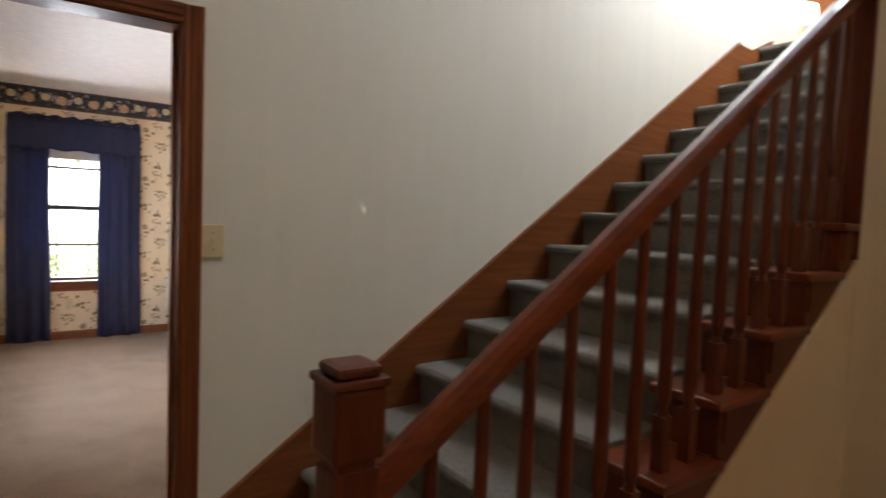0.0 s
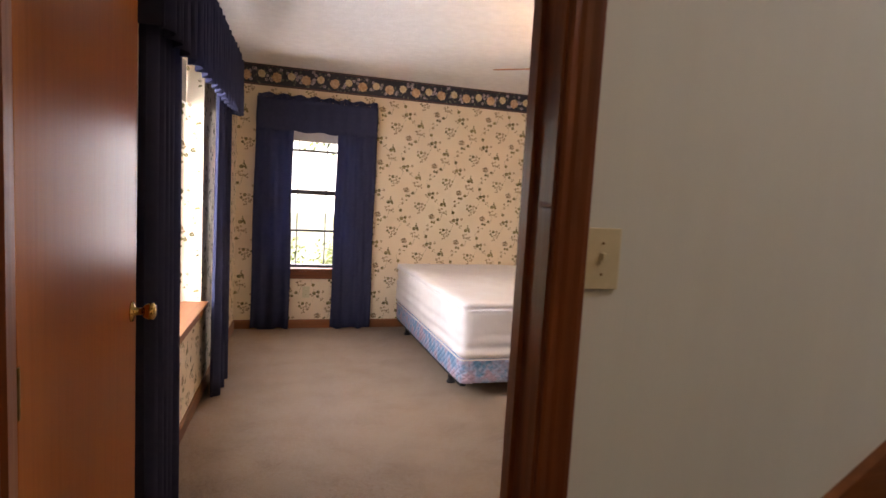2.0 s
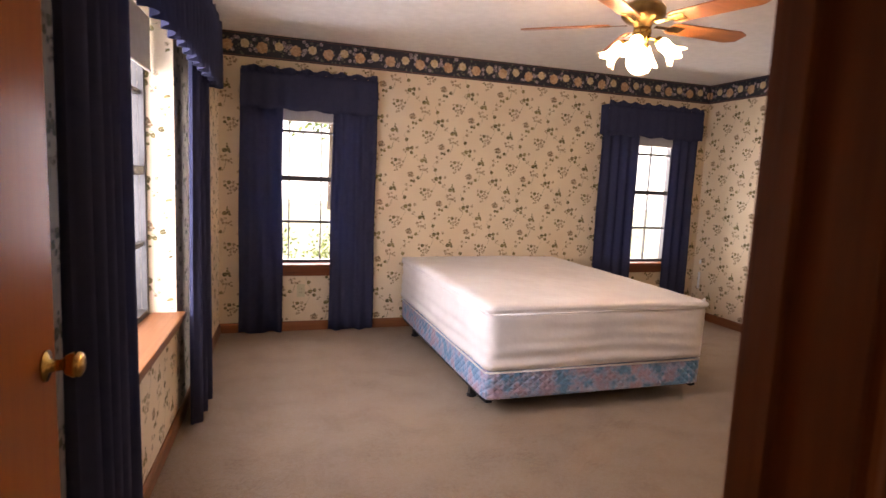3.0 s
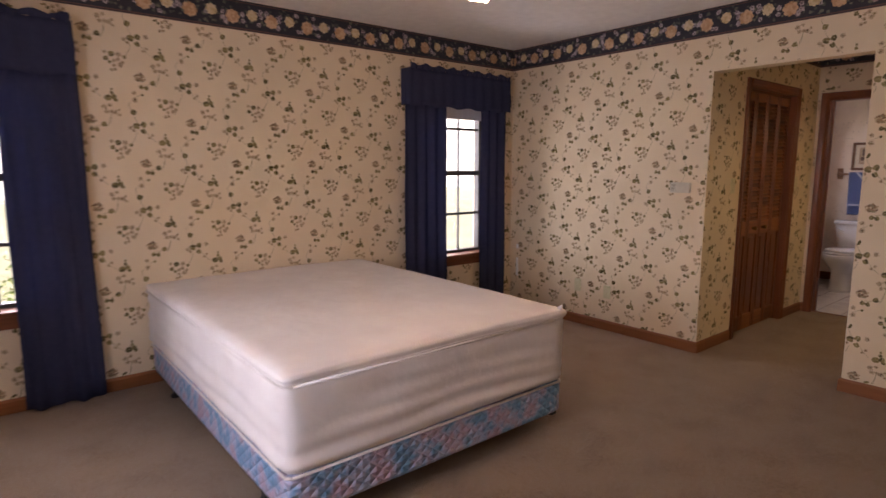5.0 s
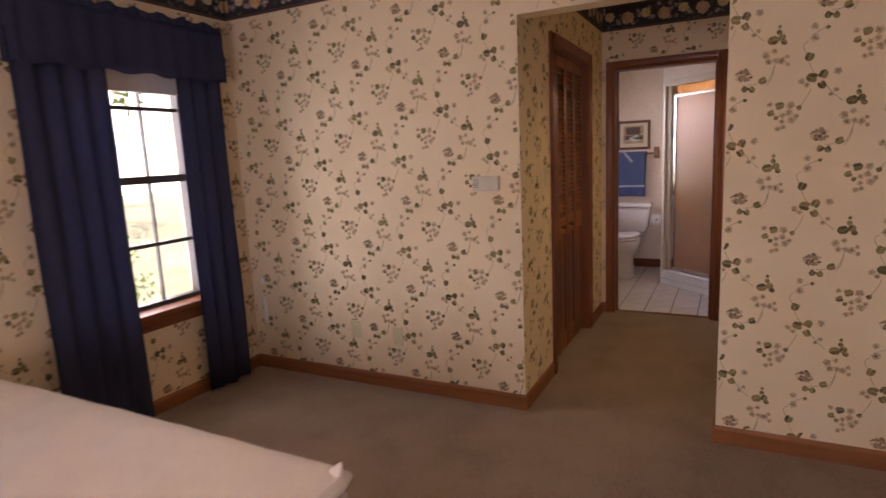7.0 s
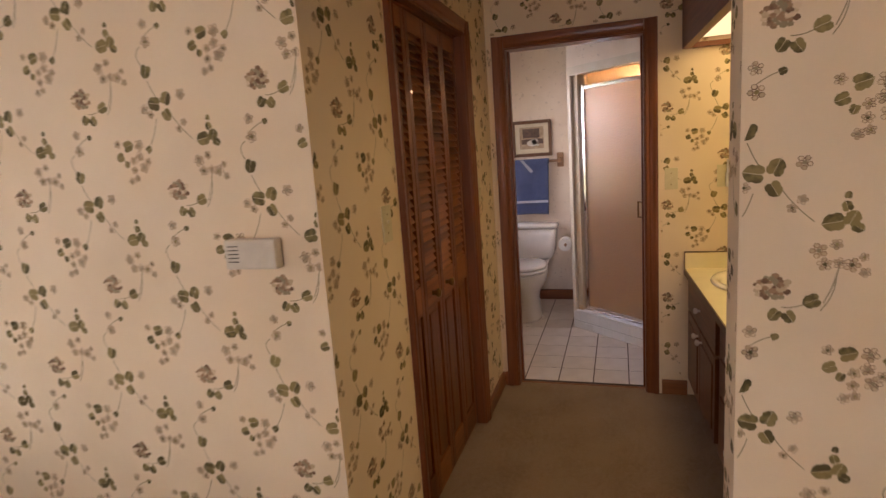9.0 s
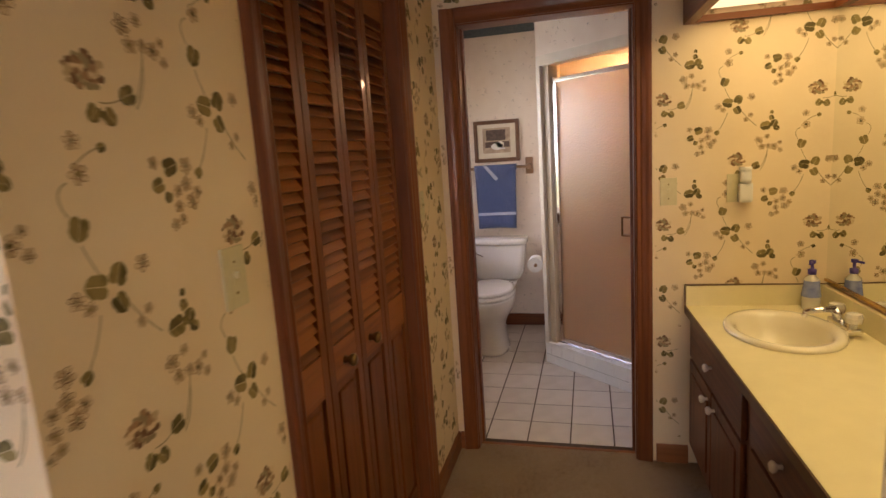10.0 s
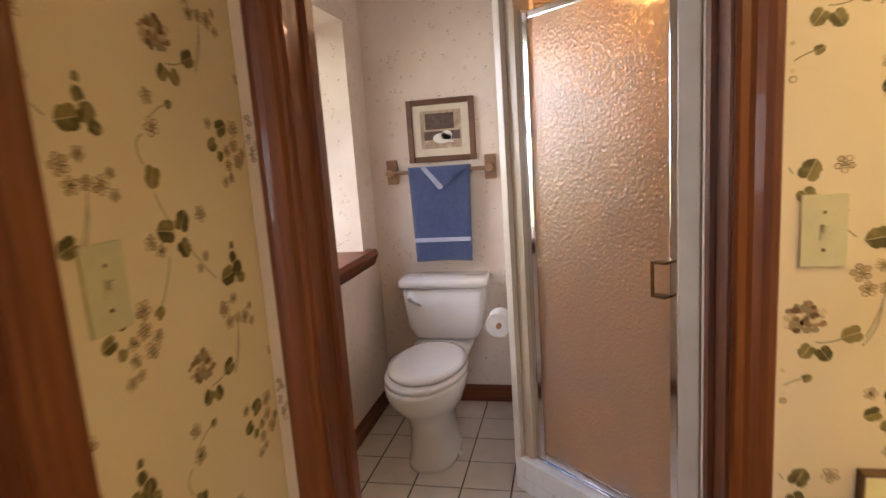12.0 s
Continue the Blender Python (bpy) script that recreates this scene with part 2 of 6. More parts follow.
BAR_WOOD = wood("towel_bar_wood", (0.22, 0.12, 0.07), (0.32, 0.18, 0.10), "y", 0.45)
FRAME_WOOD = wood("picture_wood", (0.10, 0.045, 0.025), (0.16, 0.075, 0.04), "y", 0.4)
CLOTH = shade("navy_curtain", cloth_build)
SASH = mat("dark_sash", (0.035, 0.03, 0.028), (0.05, 0.045, 0.04), scale=20, rough=0.45)
SASH_WHITE = mat("storm_sash", (0.55, 0.52, 0.50), rough=0.5)
PANE = shade("window_glass", pane_build)
ROLLER = mat("roller_shade", (0.70, 0.66, 0.60), (0.64, 0.60, 0.54), scale=20, rough=0.8)
SHEET = mat("fitted_sheet", (0.80, 0.75, 0.72), (0.75, 0.69, 0.66), scale=6, rough=0.85, bump=0.7, bscale=9, sheen=0.2)
QUILT = shade("quilted_ticking", quilt_build)
BLACK_STEEL = mat("bed_steel", (0.02, 0.018, 0.018), rough=0.5, metal=0.3)
BRASS = mat("brass", (0.62, 0.40, 0.13), (0.50, 0.30, 0.09), scale=30, rough=0.22, metal=1)
OLD_BRASS = mat("aged_brass", (0.26, 0.17, 0.07), (0.18, 0.11, 0.045), scale=30, rough=0.32, metal=1)
CHROME = mat("chrome", (0.80, 0.80, 0.82), (0.80, 0.80, 0.82), scale=20, rough=0.1, metal=1)
BLADE = wood("fan_blade_wood", (0.34, 0.12, 0.04), (0.44, 0.17, 0.06), "x", 0.3)
SHADE = shade("lit_frosted_glass", shade_build)
IVORY = mat("ivory_plastic", (0.62, 0.56, 0.36), (0.58, 0.52, 0.33), scale=40, rough=0.4)
GREY_PLASTIC = mat("grey_plastic", (0.60, 0.545, 0.44), (0.55, 0.49, 0.39), scale=30, rough=0.5)
WHITE_PLASTIC = mat("white_plastic", (0.78, 0.77, 0.75), rough=0.35)
# extra white and glossy, to read as sunlight on the wall
SUN_SLIT_WHITE = mat("sun_slit_white", (0.90, 0.90, 0.89), (0.88, 0.88, 0.87), rough=0.2, coat=0.5)
# near-black that paints in the shade of slots, vent and toe recess
RECESS_SHADE = mat("recess_shade", (0.03, 0.025, 0.02), rough=0.7)
PORCELAIN = mat("porcelain", (0.78, 0.75, 0.72), (0.75, 0.71, 0.68), scale=4, rough=0.08, coat=0.6)
CREAM_CHINA = mat("cream_china", (0.82, 0.76, 0.60), (0.79, 0.72, 0.56), scale=4, rough=0.1, coat=0.5)
COUNTER = mat("laminate_counter", (0.78, 0.70, 0.44), (0.74, 0.66, 0.41), scale=12, rough=0.32)
COUNTER_EDGE = mat("counter_edge", (0.16, 0.09, 0.04), rough=0.5)
TILE = mat("floor_tile", (0.70, 0.63, 0.57), (0.78, 0.71, 0.65), scale=9, rough=0.22, rand=0.3, bump=0.05, bscale=40)
GROUT = mat("dark_grout", (0.055, 0.034, 0.022), (0.085, 0.055, 0.038), scale=40, rough=0.9, bump=0.3, bscale=200)
SHOWER_TILE = mat("white_shower_tile", (0.82, 0.81, 0.80), (0.78, 0.77, 0.76), scale=9, rough=0.2, rand=0.2)
SHOWER_TRIM = mat("cream_shower_trim", (0.70, 0.62, 0.53), (0.64, 0.56, 0.47), scale=9, rough=0.3, rand=0.2)
JAMB_TILE = mat("tan_jamb_tile", (0.50, 0.39, 0.27), (0.56, 0.45, 0.32), scale=9, rough=0.3, rand=0.2)
TAN_TILE = mat("tan_shower_tile", (0.55, 0.41, 0.26), (0.61, 0.47, 0.31), scale=9, rough=0.3, rand=0.2)
OBSCURE = shade("obscure_glass", obscure_build)
MIRROR = mat("mirror_silver", (0.9, 0.92, 0.9), (0.9, 0.92, 0.9), rough=0.01, metal=1)
TOWEL = mat("blue_terry", (0.04, 0.068, 0.19), (0.06, 0.095, 0.25), scale=60, rough=1, bump=0.9, bscale=500, sheen=0.4)
TOWEL_BAND = mat("towel_band", (0.40, 0.42, 0.55), rough=0.9)
PAPER_ROLL = mat("paper_roll", (0.80, 0.78, 0.76), rough=0.95, bump=0.2, bscale=300)
MOUNT = mat("picture_mount", (0.66, 0.58, 0.46), (0.60, 0.52, 0.41), scale=20, rough=0.8)
SEPIA = mat("picture_print", (0.30, 0.20, 0.14), (0.50, 0.38, 0.27), scale=26, rough=0.7)
SEPIA_DARK = mat("picture_dark", (0.06, 0.035, 0.03), (0.13, 0.08, 0.06), scale=40, rough=0.7)
GOOSE = mat("picture_white", (0.72, 0.68, 0.62), rough=0.7)
PURPLE = mat("purple_plastic", (0.08, 0.05, 0.30), rough=0.35)
SOAP = mat("blue_soap", (0.16, 0.20, 0.48), (0.30, 0.36, 0.62), scale=30, rough=0.15)
ACRYLIC = mat("clear_acrylic", (0.70, 0.68, 0.62), rough=0.08, coat=0.8)
PANEL_GLOW = glow("vanity_diffuser", (1.0, 0.80, 0.45), 0.55)
CAN_GLOW = glow("downlight_lens", (1.0, 0.80, 0.5), 4.0)
LAMP_GLOW = glow("stair_lamp_glass", (1.0, 0.82, 0.52), 2.5)
GRASS = mat("lawn", (0.24, 0.26, 0.15), (0.32, 0.33, 0.22), scale=1.5, rough=0.95, blotch=0.6)
LEAVES = mat("foliage", (0.08, 0.14, 0.03), (0.17, 0.24, 0.06), scale=3, rough=0.7, island=True, rand=0.8)
BARK = mat("bark", (0.10, 0.075, 0.055), (0.16, 0.12, 0.09), scale=12, rough=0.95, bump=0.6, bscale=20)
# emission stands in for sunlit haze, so the window view turns white
BACKDROP = glow("backdrop_glow", (0.93, 1.0, 0.88), 1.6)

# ---- builders ----
PLACES = {}
TURNED = Matrix.Identity(4)
WEST_TURN = Matrix.Translation((-4.93, 0, 0)) @ Matrix.Rotation(radians(-2.87), 4, "Z") @ Matrix.Translation((4.93, 0, 0))


def thing(name, at, label, category, group="", kind=""):
    """An Empty at the base of a thing; its parts are given in world metres."""
    ob = new(name)
    ob.empty_display_size = 0.1
    PLACES[ob] = TURNED @ Matrix.Translation(at)
    ob.matrix_world = PLACES[ob]
    return tagged(ob, label, category, group, kind)


def part(name, bm, material, parent=None, label="", smooth=False, mats=()):
    me = bpy.data.meshes.new(name)
    bm.transform(TURNED)
    if parent is not None:
        bm.transform(PLACES[parent].inverted())
    if smooth:
        for f in bm.faces:
            f.smooth = True
    bm.to_mesh(me)
    bm.free()
    me.materials.append(material)
    for m in mats:
        me.materials.append(m)
    ob = new(name, me)
    PLACES[ob] = PLACES[parent] if parent is not None else Matrix.Identity(4)
    if parent is not None:
        ob.parent = parent
    return tagged(ob, label) if label else ob


def solo(name, bm, material, label, category, kind="", smooth=False, group="", mats=()):
    """A thing of one mesh, with its origin at the middle of its base."""
    bm.transform(TURNED)
    lo = [min(v.co[i] for v in bm.verts) for i in range(3)]
    hi = [max(v.co[i] for v in bm.verts) for i in range(3)]
    at = Matrix.Translation(((lo[0] + hi[0]) / 2, (lo[1] + hi[1]) / 2, lo[2]))
    bm.transform(at.inverted())
    if smooth:
        for f in bm.faces:
            f.smooth = True
    me = bpy.data.meshes.new(name)
    bm.to_mesh(me)
    bm.free()
    for m in (material, *mats):
        me.materials.append(m)
    ob = new(name, me)
    PLACES[ob] = at
    ob.matrix_world = at
    return tagged(ob, label, category, group, kind)


def box(x0, x1, y0, y1, z0, z1, bm=None, bevel=0.0, m=None):
    own = bmesh.new()
    r = bmesh.ops.create_cube(own, size=1)
    for v in r["verts"]:
        v.co = (x0 + (v.co.x + 0.5) * (x1 - x0), y0 + (v.co.y + 0.5) * (y1 - y0), z0 + (v.co.z + 0.5) * (z1 - z0))
    if bevel:
        bmesh.ops.bevel(own, geom=own.edges[:], offset=bevel, segments=2, profile=0.6, affect="EDGES")
    if m is not None:
        own.transform(m)
    return join(bm, own)


def join(bm, own):
    if bm is None:
        return own
    me = bpy.data.meshes.new("tmp")
    own.to_mesh(me)
    own.free()
    bm.from_mesh(me)
    bpy.data.meshes.remove(me)
    return bm


def lathe(profile, at=(0, 0, 0), turn=None, steps=24, bm=None):
    """A turned solid from (radius, height) pairs."""
    own = bmesh.new()
    rings = []
    for r, z in profile:
        rings.append([own.verts.new((max(r, 1e-4) * math.cos(a * math.tau / steps), max(r, 1e-4) * math.sin(a * math.tau / steps), z)) for a in range(steps)])
    for a, b in zip(rings, rings[1:]):
        for i in range(steps):
            own.faces.new((a[i], a[(i + 1) % steps], b[(i + 1) % steps], b[i]))
    own.faces.new(rings[0][::-1])
    own.faces.new(rings[-1])
    if turn is not None:
        own.transform(turn)
    own.transform(Matrix.Translation(at))
    return join(bm, own)


def rod(a, b, r, steps=10, bm=None):
    a, b = Vector(a), Vector(b)
    q = (b - a).to_track_quat("Z", "Y").to_matrix().to_4x4()
    return lathe([(r, 0), (r, (b - a).length)], a, q, steps, bm)


def prism(outline, axis, lo, hi, bm=None):
    """Extrudes an outline: axis 'x', 'y' or 'z' is the way of the extrusion; the outline holds the two other coordinates."""
    own = bmesh.new()
    put = {"x": lambda p, d: (d, p[0], p[1]), "y": lambda p, d: (p[0], d, p[1]), "z": lambda p, d: (p[0], p[1], d)}[axis]
    a, b = [own.verts.new(put(p, lo)) for p in outline], [own.verts.new(put(p, hi)) for p in outline]
    own.faces.new(a[::-1])
    own.faces.new(b)
    for i in range(len(outline)):
        j = (i + 1) % len(outline)
        own.faces.new((a[i], a[j], b[j], b[i]))
    bmesh.ops.recalc_face_normals(own, faces=own.faces[:])
    return join(bm, own)


def wall(name, axis, lo, hi, face, back, z0, z1, holes, material, label="", split=None):
    """A wall along 'x' or 'y' from lo to hi, between its face and its back; holes are (from, to, bottom, top)."""
    us = sorted({lo, hi, *[h[0] for h in holes], *[h[1] for h in holes]})
    zs = sorted({z0, z1, *[h[2] for h in holes], *[h[3] for h in holes]})
    us, zs = [u for u in us if lo <= u <= hi], [z for z in zs if z0 <= z <= z1]
    solid = lambda i, j: 0 <= i < len(us) - 1 and 0 <= j < len(zs) - 1 and not any(
        h[0] < (us[i] + us[i + 1]) / 2 < h[1] and h[2] < (zs[j] + zs[j + 1]) / 2 < h[3] for h in holes)
    bm, seen = bmesh.new(), {}

    def v(u, w, z):
        key = (round(u, 4), round(w, 4), round(z, 4))
        if key not in seen:
            seen[key] = bm.verts.new((u, w, z) if axis == "x" else (w, u, z))
        return seen[key]
    for i in range(len(us) - 1):
        for j in range(len(zs) - 1):
            if not solid(i, j):
                continue
            a, b, c, d = us[i], us[i + 1], zs[j], zs[j + 1]
            bm.faces.new([v(a, face, c), v(b, face, c), v(b, face, d), v(a, face, d)])
            bm.faces.new([v(a, back, c), v(a, back, d), v(b, back, d), v(b, back, c)])
            if not solid(i - 1, j):
                bm.faces.new([v(a, face, c), v(a, face, d), v(a, back, d), v(a, back, c)])
            if not solid(i + 1, j):
                bm.faces.new([v(b, face, c), v(b, back, c), v(b, back, d), v(b, face, d)])
            if not solid(i, j - 1):
                bm.faces.new([v(a, face, c), v(a, back, c), v(b, back, c), v(b, face, c)])
            if not solid(i, j + 1):
                bm.faces.new([v(a, face, d), v(b, face, d), v(b, back, d), v(a, back, d)])
    bmesh.ops.recalc_face_normals(bm, faces=bm.faces[:])
    if split:
        # the far side of the wall has a finish of its own
        for f in bm.faces:
            n = f.normal.y if axis == "x" else f.normal.x
            if abs(n) > 0.9 and (n > 0) == (back > face):
                f.material_index = 1
    ob = part(name, bm, material, mats=(split,) if split else ())
    return tagged(ob, label, "wall", kind="structure")


# ---- wallpaper print ----
# one repeat of the print, in centimetres from the middle of its posy
CM = 0.01
BLOOMS = ((-4.6, 4.4, 1), (2.7, 3.7, 1.4), (0.1, -0.3, 1), (2.4, 0.7, 1.2), (0, -2.9, 1), (3.4, -2.3, 1.4), (4.9, -0.8, 1), (-1.4, -5.7, 1), (0.5, -5.1, 0.9),
          (6.3, 12.8, 1.2), (8.1, 11.3, 1), (18.4, 15.7, 1.3), (9.9, 29.5, 1.4), (9.7, 33.9, 1.2), (16.6, 7, 0.9), (18.3, 8.6, 0.9), (24.4, -0.3, 1),
          (21.4, -1.5, 1.4), (22.5, -4.2, 1.2), (25, -4, 1), (27.1, -4.4, 1.3), (29.3, -5.9, 0.9), (29, -2.9, 0.8))
LEAFS = ((-1, 3.7, 2.1, 15), (-4.2, 0.8, 1.7, 200), (5.9, 2.4, 1.3, 35), (-2.2, -1.2, 1.2, 250), (9.7, 14, 2.5, 170), (13.7, 15.1, 2.2, 65),
         (13.4, 10.8, 2, 300), (8.5, 22.2, 2.2, 250), (20.5, 40.5, 2, 200), (14, 37.6, 1.7, 235), (16.7, 37.2, 1.7, 305), (14.3, 33, 1, 20),
         (23.6, 4, 2.4, 190), (26.8, 4.7, 2, 65), (25.8, 7.1, 1.3, 110), (25.9, 9.2, 0.9, 80), (27.8, 2.9, 1.4, 330))
STEMS = ((9.7, 10.1, 8.7, 6.2, 6.1, 2.8), (8.5, 20, 9.6, 17, 11.2, 14.6), (7.2, 24, 5, 27.4, 7.9, 28.5), (22.5, 40.1, 24.5, 43.9, 25.2, 48.9),
         (14.7, 10.7, 17.1, 7.1, 20.5, 4.2), (24.6, -5.9, 24.7, -10.5, 22.1, -13.6), (9.9, 31, 12.3, 32.8, 14.3, 33), (20.1, 40.2, 17.2, 38.8, 15.3, 39.2))


def print_paper(parent, name, place, u0, u1, v0, v1, holes, shift=0.0, lift=0.13):
    """Joined leaf, bloom and stem shapes on a wall. place(u, v, h) gives the point h metres off the wall."""
    verts, faces, slots = [], [], []
    inside = lambda u, v: u0 < u < u1 and v0 < v < v1 and not any(a < u < b and c < v < d for a, b, c, d in holes)

    def poly(pts, h, slot):
        if all(inside(*p) for p in pts):
            faces.append(tuple(range(len(verts), len(verts) + len(pts))))
            verts.extend(place(u, v, h) for u, v in pts)
            slots.append(slot)
    cw, ch = 0.283, 0.522
    for i in range(int((u0 - shift) // cw) - 2, int((u1 - shift) // cw) + 2):
        for j in range(-2, int(v1 / ch) + 3):
            ou, ov = shift + i * cw, (j + 0.5 * (i % 2)) * ch + lift
            for n, (x, y, s, ang) in enumerate(LEAFS):
                cu, cv, a, s = ou + x * CM, ov + y * CM, radians(ang), s * CM * 0.83
                c0, s0 = math.cos(a), math.sin(a)
                for side in (1, -1):
                    shape = ((-0.75, 0.02), (-0.95, 0.33), (-0.8, 0.74), (-0.35, 0.90), (0.0, 0.78), (0.3, 0.86), (0.7, 0.58), (0.88, 0.26), (1.0, 0.02))[::side]
                    poly([(cu + s * (p * c0 - q * side * s0), cv + s * (p * s0 + q * side * c0)) for p, q in shape], 0.0008 + 0.00002 * n, 0)
            for n, (x, y, s) in enumerate(BLOOMS):
                cu, cv, s = ou + x * CM, ov + y * CM, s * CM * 1.2
                for p in range(5):
                    a = p * math.tau / 5 + n
                    pu, pv, t = cu + math.cos(a) * s * 0.62, cv + math.sin(a) * s * 0.62, s * 0.36
                    poly([(pu + math.cos(b) * t * 1.1, pv + math.sin(b) * t) for b in (0, 1.05, 2.1, 3.14, 4.2, 5.25)], 0.0006 + 0.00001 * p, 1)
                    pu, pv = pu + math.cos(a) * t * 0.1, pv + math.sin(a) * t * 0.1
                    poly([(pu + math.cos(b) * t * 0.76, pv + math.sin(b) * t * 0.68) for b in (0, 1.05, 2.1, 3.14, 4.2, 5.25)], 0.00066 + 0.00001 * p, 3)
                t = s * 0.3
                poly([(cu + math.cos(b) * t, cv + math.sin(b) * t) for b in (0, 1.05, 2.1, 3.14, 4.2, 5.25)], 0.00075, 2 if n % 2 else 0)
            # a ball of fine petals
            cu, cv = ou + -14.8 * CM, ov + 17.2 * CM
            for p in range(34):
                a, d = p * 2.4, 3.3 * CM * math.sqrt((p + 0.5) / 34)
                pu, pv, t = cu + math.cos(a) * d, cv + math.sin(a) * d * 0.75, (0.5 + 0.16 * (p % 3)) * CM
                poly([(pu + math.cos(b + a) * t, pv + math.sin(b + a) * t * 0.8) for b in (0, 1.05, 2.1, 3.14, 4.2, 5.25)], 0.0006 + 0.00001 * (p % 5), (1, 3, 1, 2)[p % 4])
            for ax, ay, bx, by, cx, cy in STEMS:
                for q in range(5):
                    ends = []
                    for t in (q / 5, (q + 1) / 5):
                        ends.append((ou + CM * ((1 - t) ** 2 * ax + 2 * t * (1 - t) * bx + t * t * cx), ov + CM * ((1 - t) ** 2 * ay + 2 * t * (1 - t) * by + t * t * cy)))
                    (pu, pv), (qu, qv) = ends
                    d = math.hypot(qu - pu, qv - pv) or 1
                    w = 0.0011
                    nu, nv = -(qv - pv) / d * w, (qu - pu) / d * w
                    poly([(pu + nu, pv + nv), (qu + nu, qv + nv), (qu - nu, qv - nv), (pu - nu, pv - nv)], 0.0005, 2)
    flat_print(parent, name, verts, faces, slots, (LEAF_PRINT, BLOOM_PRINT, STEM_PRINT, PETAL_PRINT))


def flat_print(parent, name, verts, faces, slots, mats):
    if not faces:
        return
    me = bpy.data.meshes.new(name)
    back = TURNED if parent not in PLACES else PLACES[parent].inverted() @ TURNED
    me.from_pydata([tuple(back @ Vector(p)) for p in verts], [], faces)
    for m in mats:
        me.materials.append(m)
    me.polygons.foreach_set("material_index", slots)
    ob = new(name, me)
    ob.parent = parent
    PLACES[ob] = PLACES[parent]
    tagged(ob, kind="stuff")


def print_border(parent, place, u0, u1, z0=2.318, z1=2.512):
    """The dark flowered band under the ceiling."""
    bm = bmesh.new()
    vs = [bm.verts.new(place(u, z, h)) for h in (0.0, 0.0015) for u, z in ((u0, z0), (u1, z0), (u1, z1), (u0, z1))]
    for f in ((4, 5, 6, 7), (0, 3, 2, 1), (0, 1, 5, 4), (1, 2, 6, 5), (2, 3, 7, 6), (3, 0, 4, 7)):
        bm.faces.new([vs[i] for i in f])
    bmesh.ops.recalc_face_normals(bm, faces=bm.faces[:])
    part("wallpaper_border", bm, BORDER, parent, "dark navy paper border with roses")
    verts, faces, slots = [], [], []
    rng = random.Random(7)

    def disc(cu, cv, r, h, slot, k=7, wob=0.25):
        pts = [(cu + math.cos(a * math.tau / k) * r * (1 + rng.uniform(-wob, wob)), cv + math.sin(a * math.tau / k) * r * (1 + rng.uniform(-wob, wob))) for a in range(k)]
        if all(u0 < u < u1 and z0 < v < z1 for u, v in pts):
            faces.append(tuple(range(len(verts), len(verts) + k)))
            verts.extend(place(u, v, h) for u, v in pts)
            slots.append(slot)

    def rose(cu, cv, r, slot, h):
        for ring, (count, d, s) in enumerate(((8, 0.68, 0.36), (6, 0.40, 0.28), (3, 0.15, 0.2))):
            for p in range(count):
                a = p * math.tau / count + ring
                disc(cu + math.cos(a) * d * r, cv + math.sin(a) * d * r, s * r, h + 0.0002 * ring + 0.00001 * p, slot)
    step = 0.27
    mid = (z0 + z1) / 2
    for i in range(int(u0 // step), int(u1 // step) + 2):
        u = i * step
        for n in range(26):
            disc(u + rng.uniform(0, step), mid + rng.uniform(-0.075, 0.075), rng.uniform(0.006, 0.013), 0.0018 + 0.00001 * n, 3, 5, 0.5)
        for n in range(9):
            cu, cv = u + rng.choice((0.06, 0.075, 0.2, 0.21)) + rng.uniform(-0.03, 0.03), mid + rng.uniform(-0.055, 0.07)
            for p in range(5):
                disc(cu + math.cos(p * 1.257) * 0.010, cv + math.sin(p * 1.257) * 0.010, 0.0065, 0.0021 + 0.00002 * p, 2, 5)
        rose(u, mid - 0.012, 0.046, 0, 0.0024)
        rose(u + step / 2, mid + 0.010, 0.037, 1, 0.0024)
    for z, w in ((z0 + 0.012, 0.003), (z1 - 0.012, 0.002), (z0 + 0.002, 0.002)):
        faces.append(tuple(range(len(verts), len(verts) + 4)))
        verts.extend((place(u0, z - w, 0.0017), place(u1, z - w, 0.0017), place(u1, z + w, 0.0017), place(u0, z + w, 0.0017)))
        slots.append(4)
    flat_print(parent, "border_roses", verts, faces, slots, (ROSE_PEACH, ROSE_CREAM, BLOSSOM, BORDER_LEAF, BORDER_LINE))


def print_sprigs(parent, name, place, u0, u1, v0, v1, holes=()):
    rng = random.Random(name)
    verts, faces, slots = [], [], []
    for i in range(int((u1 - u0) * (v1 - v0) * 170)):
        cu, cv = rng.uniform(u0 + 0.02, u1 - 0.02), rng.uniform(v0 + 0.02, v1 - 0.02)
        if any(a < cu < b and c < cv < d for a, b, c, d in holes):
            continue
        for p in range(rng.randint(2, 5)):
            a, r = rng.uniform(0, 6.28), rng.uniform(0.002, 0.0055)
            pu, pv = cu + math.cos(a) * 0.008, cv + math.sin(a) * 0.008
            faces.append(tuple(range(len(verts), len(verts) + 5)))
            verts.extend(place(pu + math.cos(b * 1.257 + a) * r, pv + math.sin(b * 1.257 + a) * r * 0.7, 0.0005 + 0.0001 * p) for b in range(5))
            slots.append(0)
    flat_print(parent, name, verts, faces, slots, (SPRIG,))


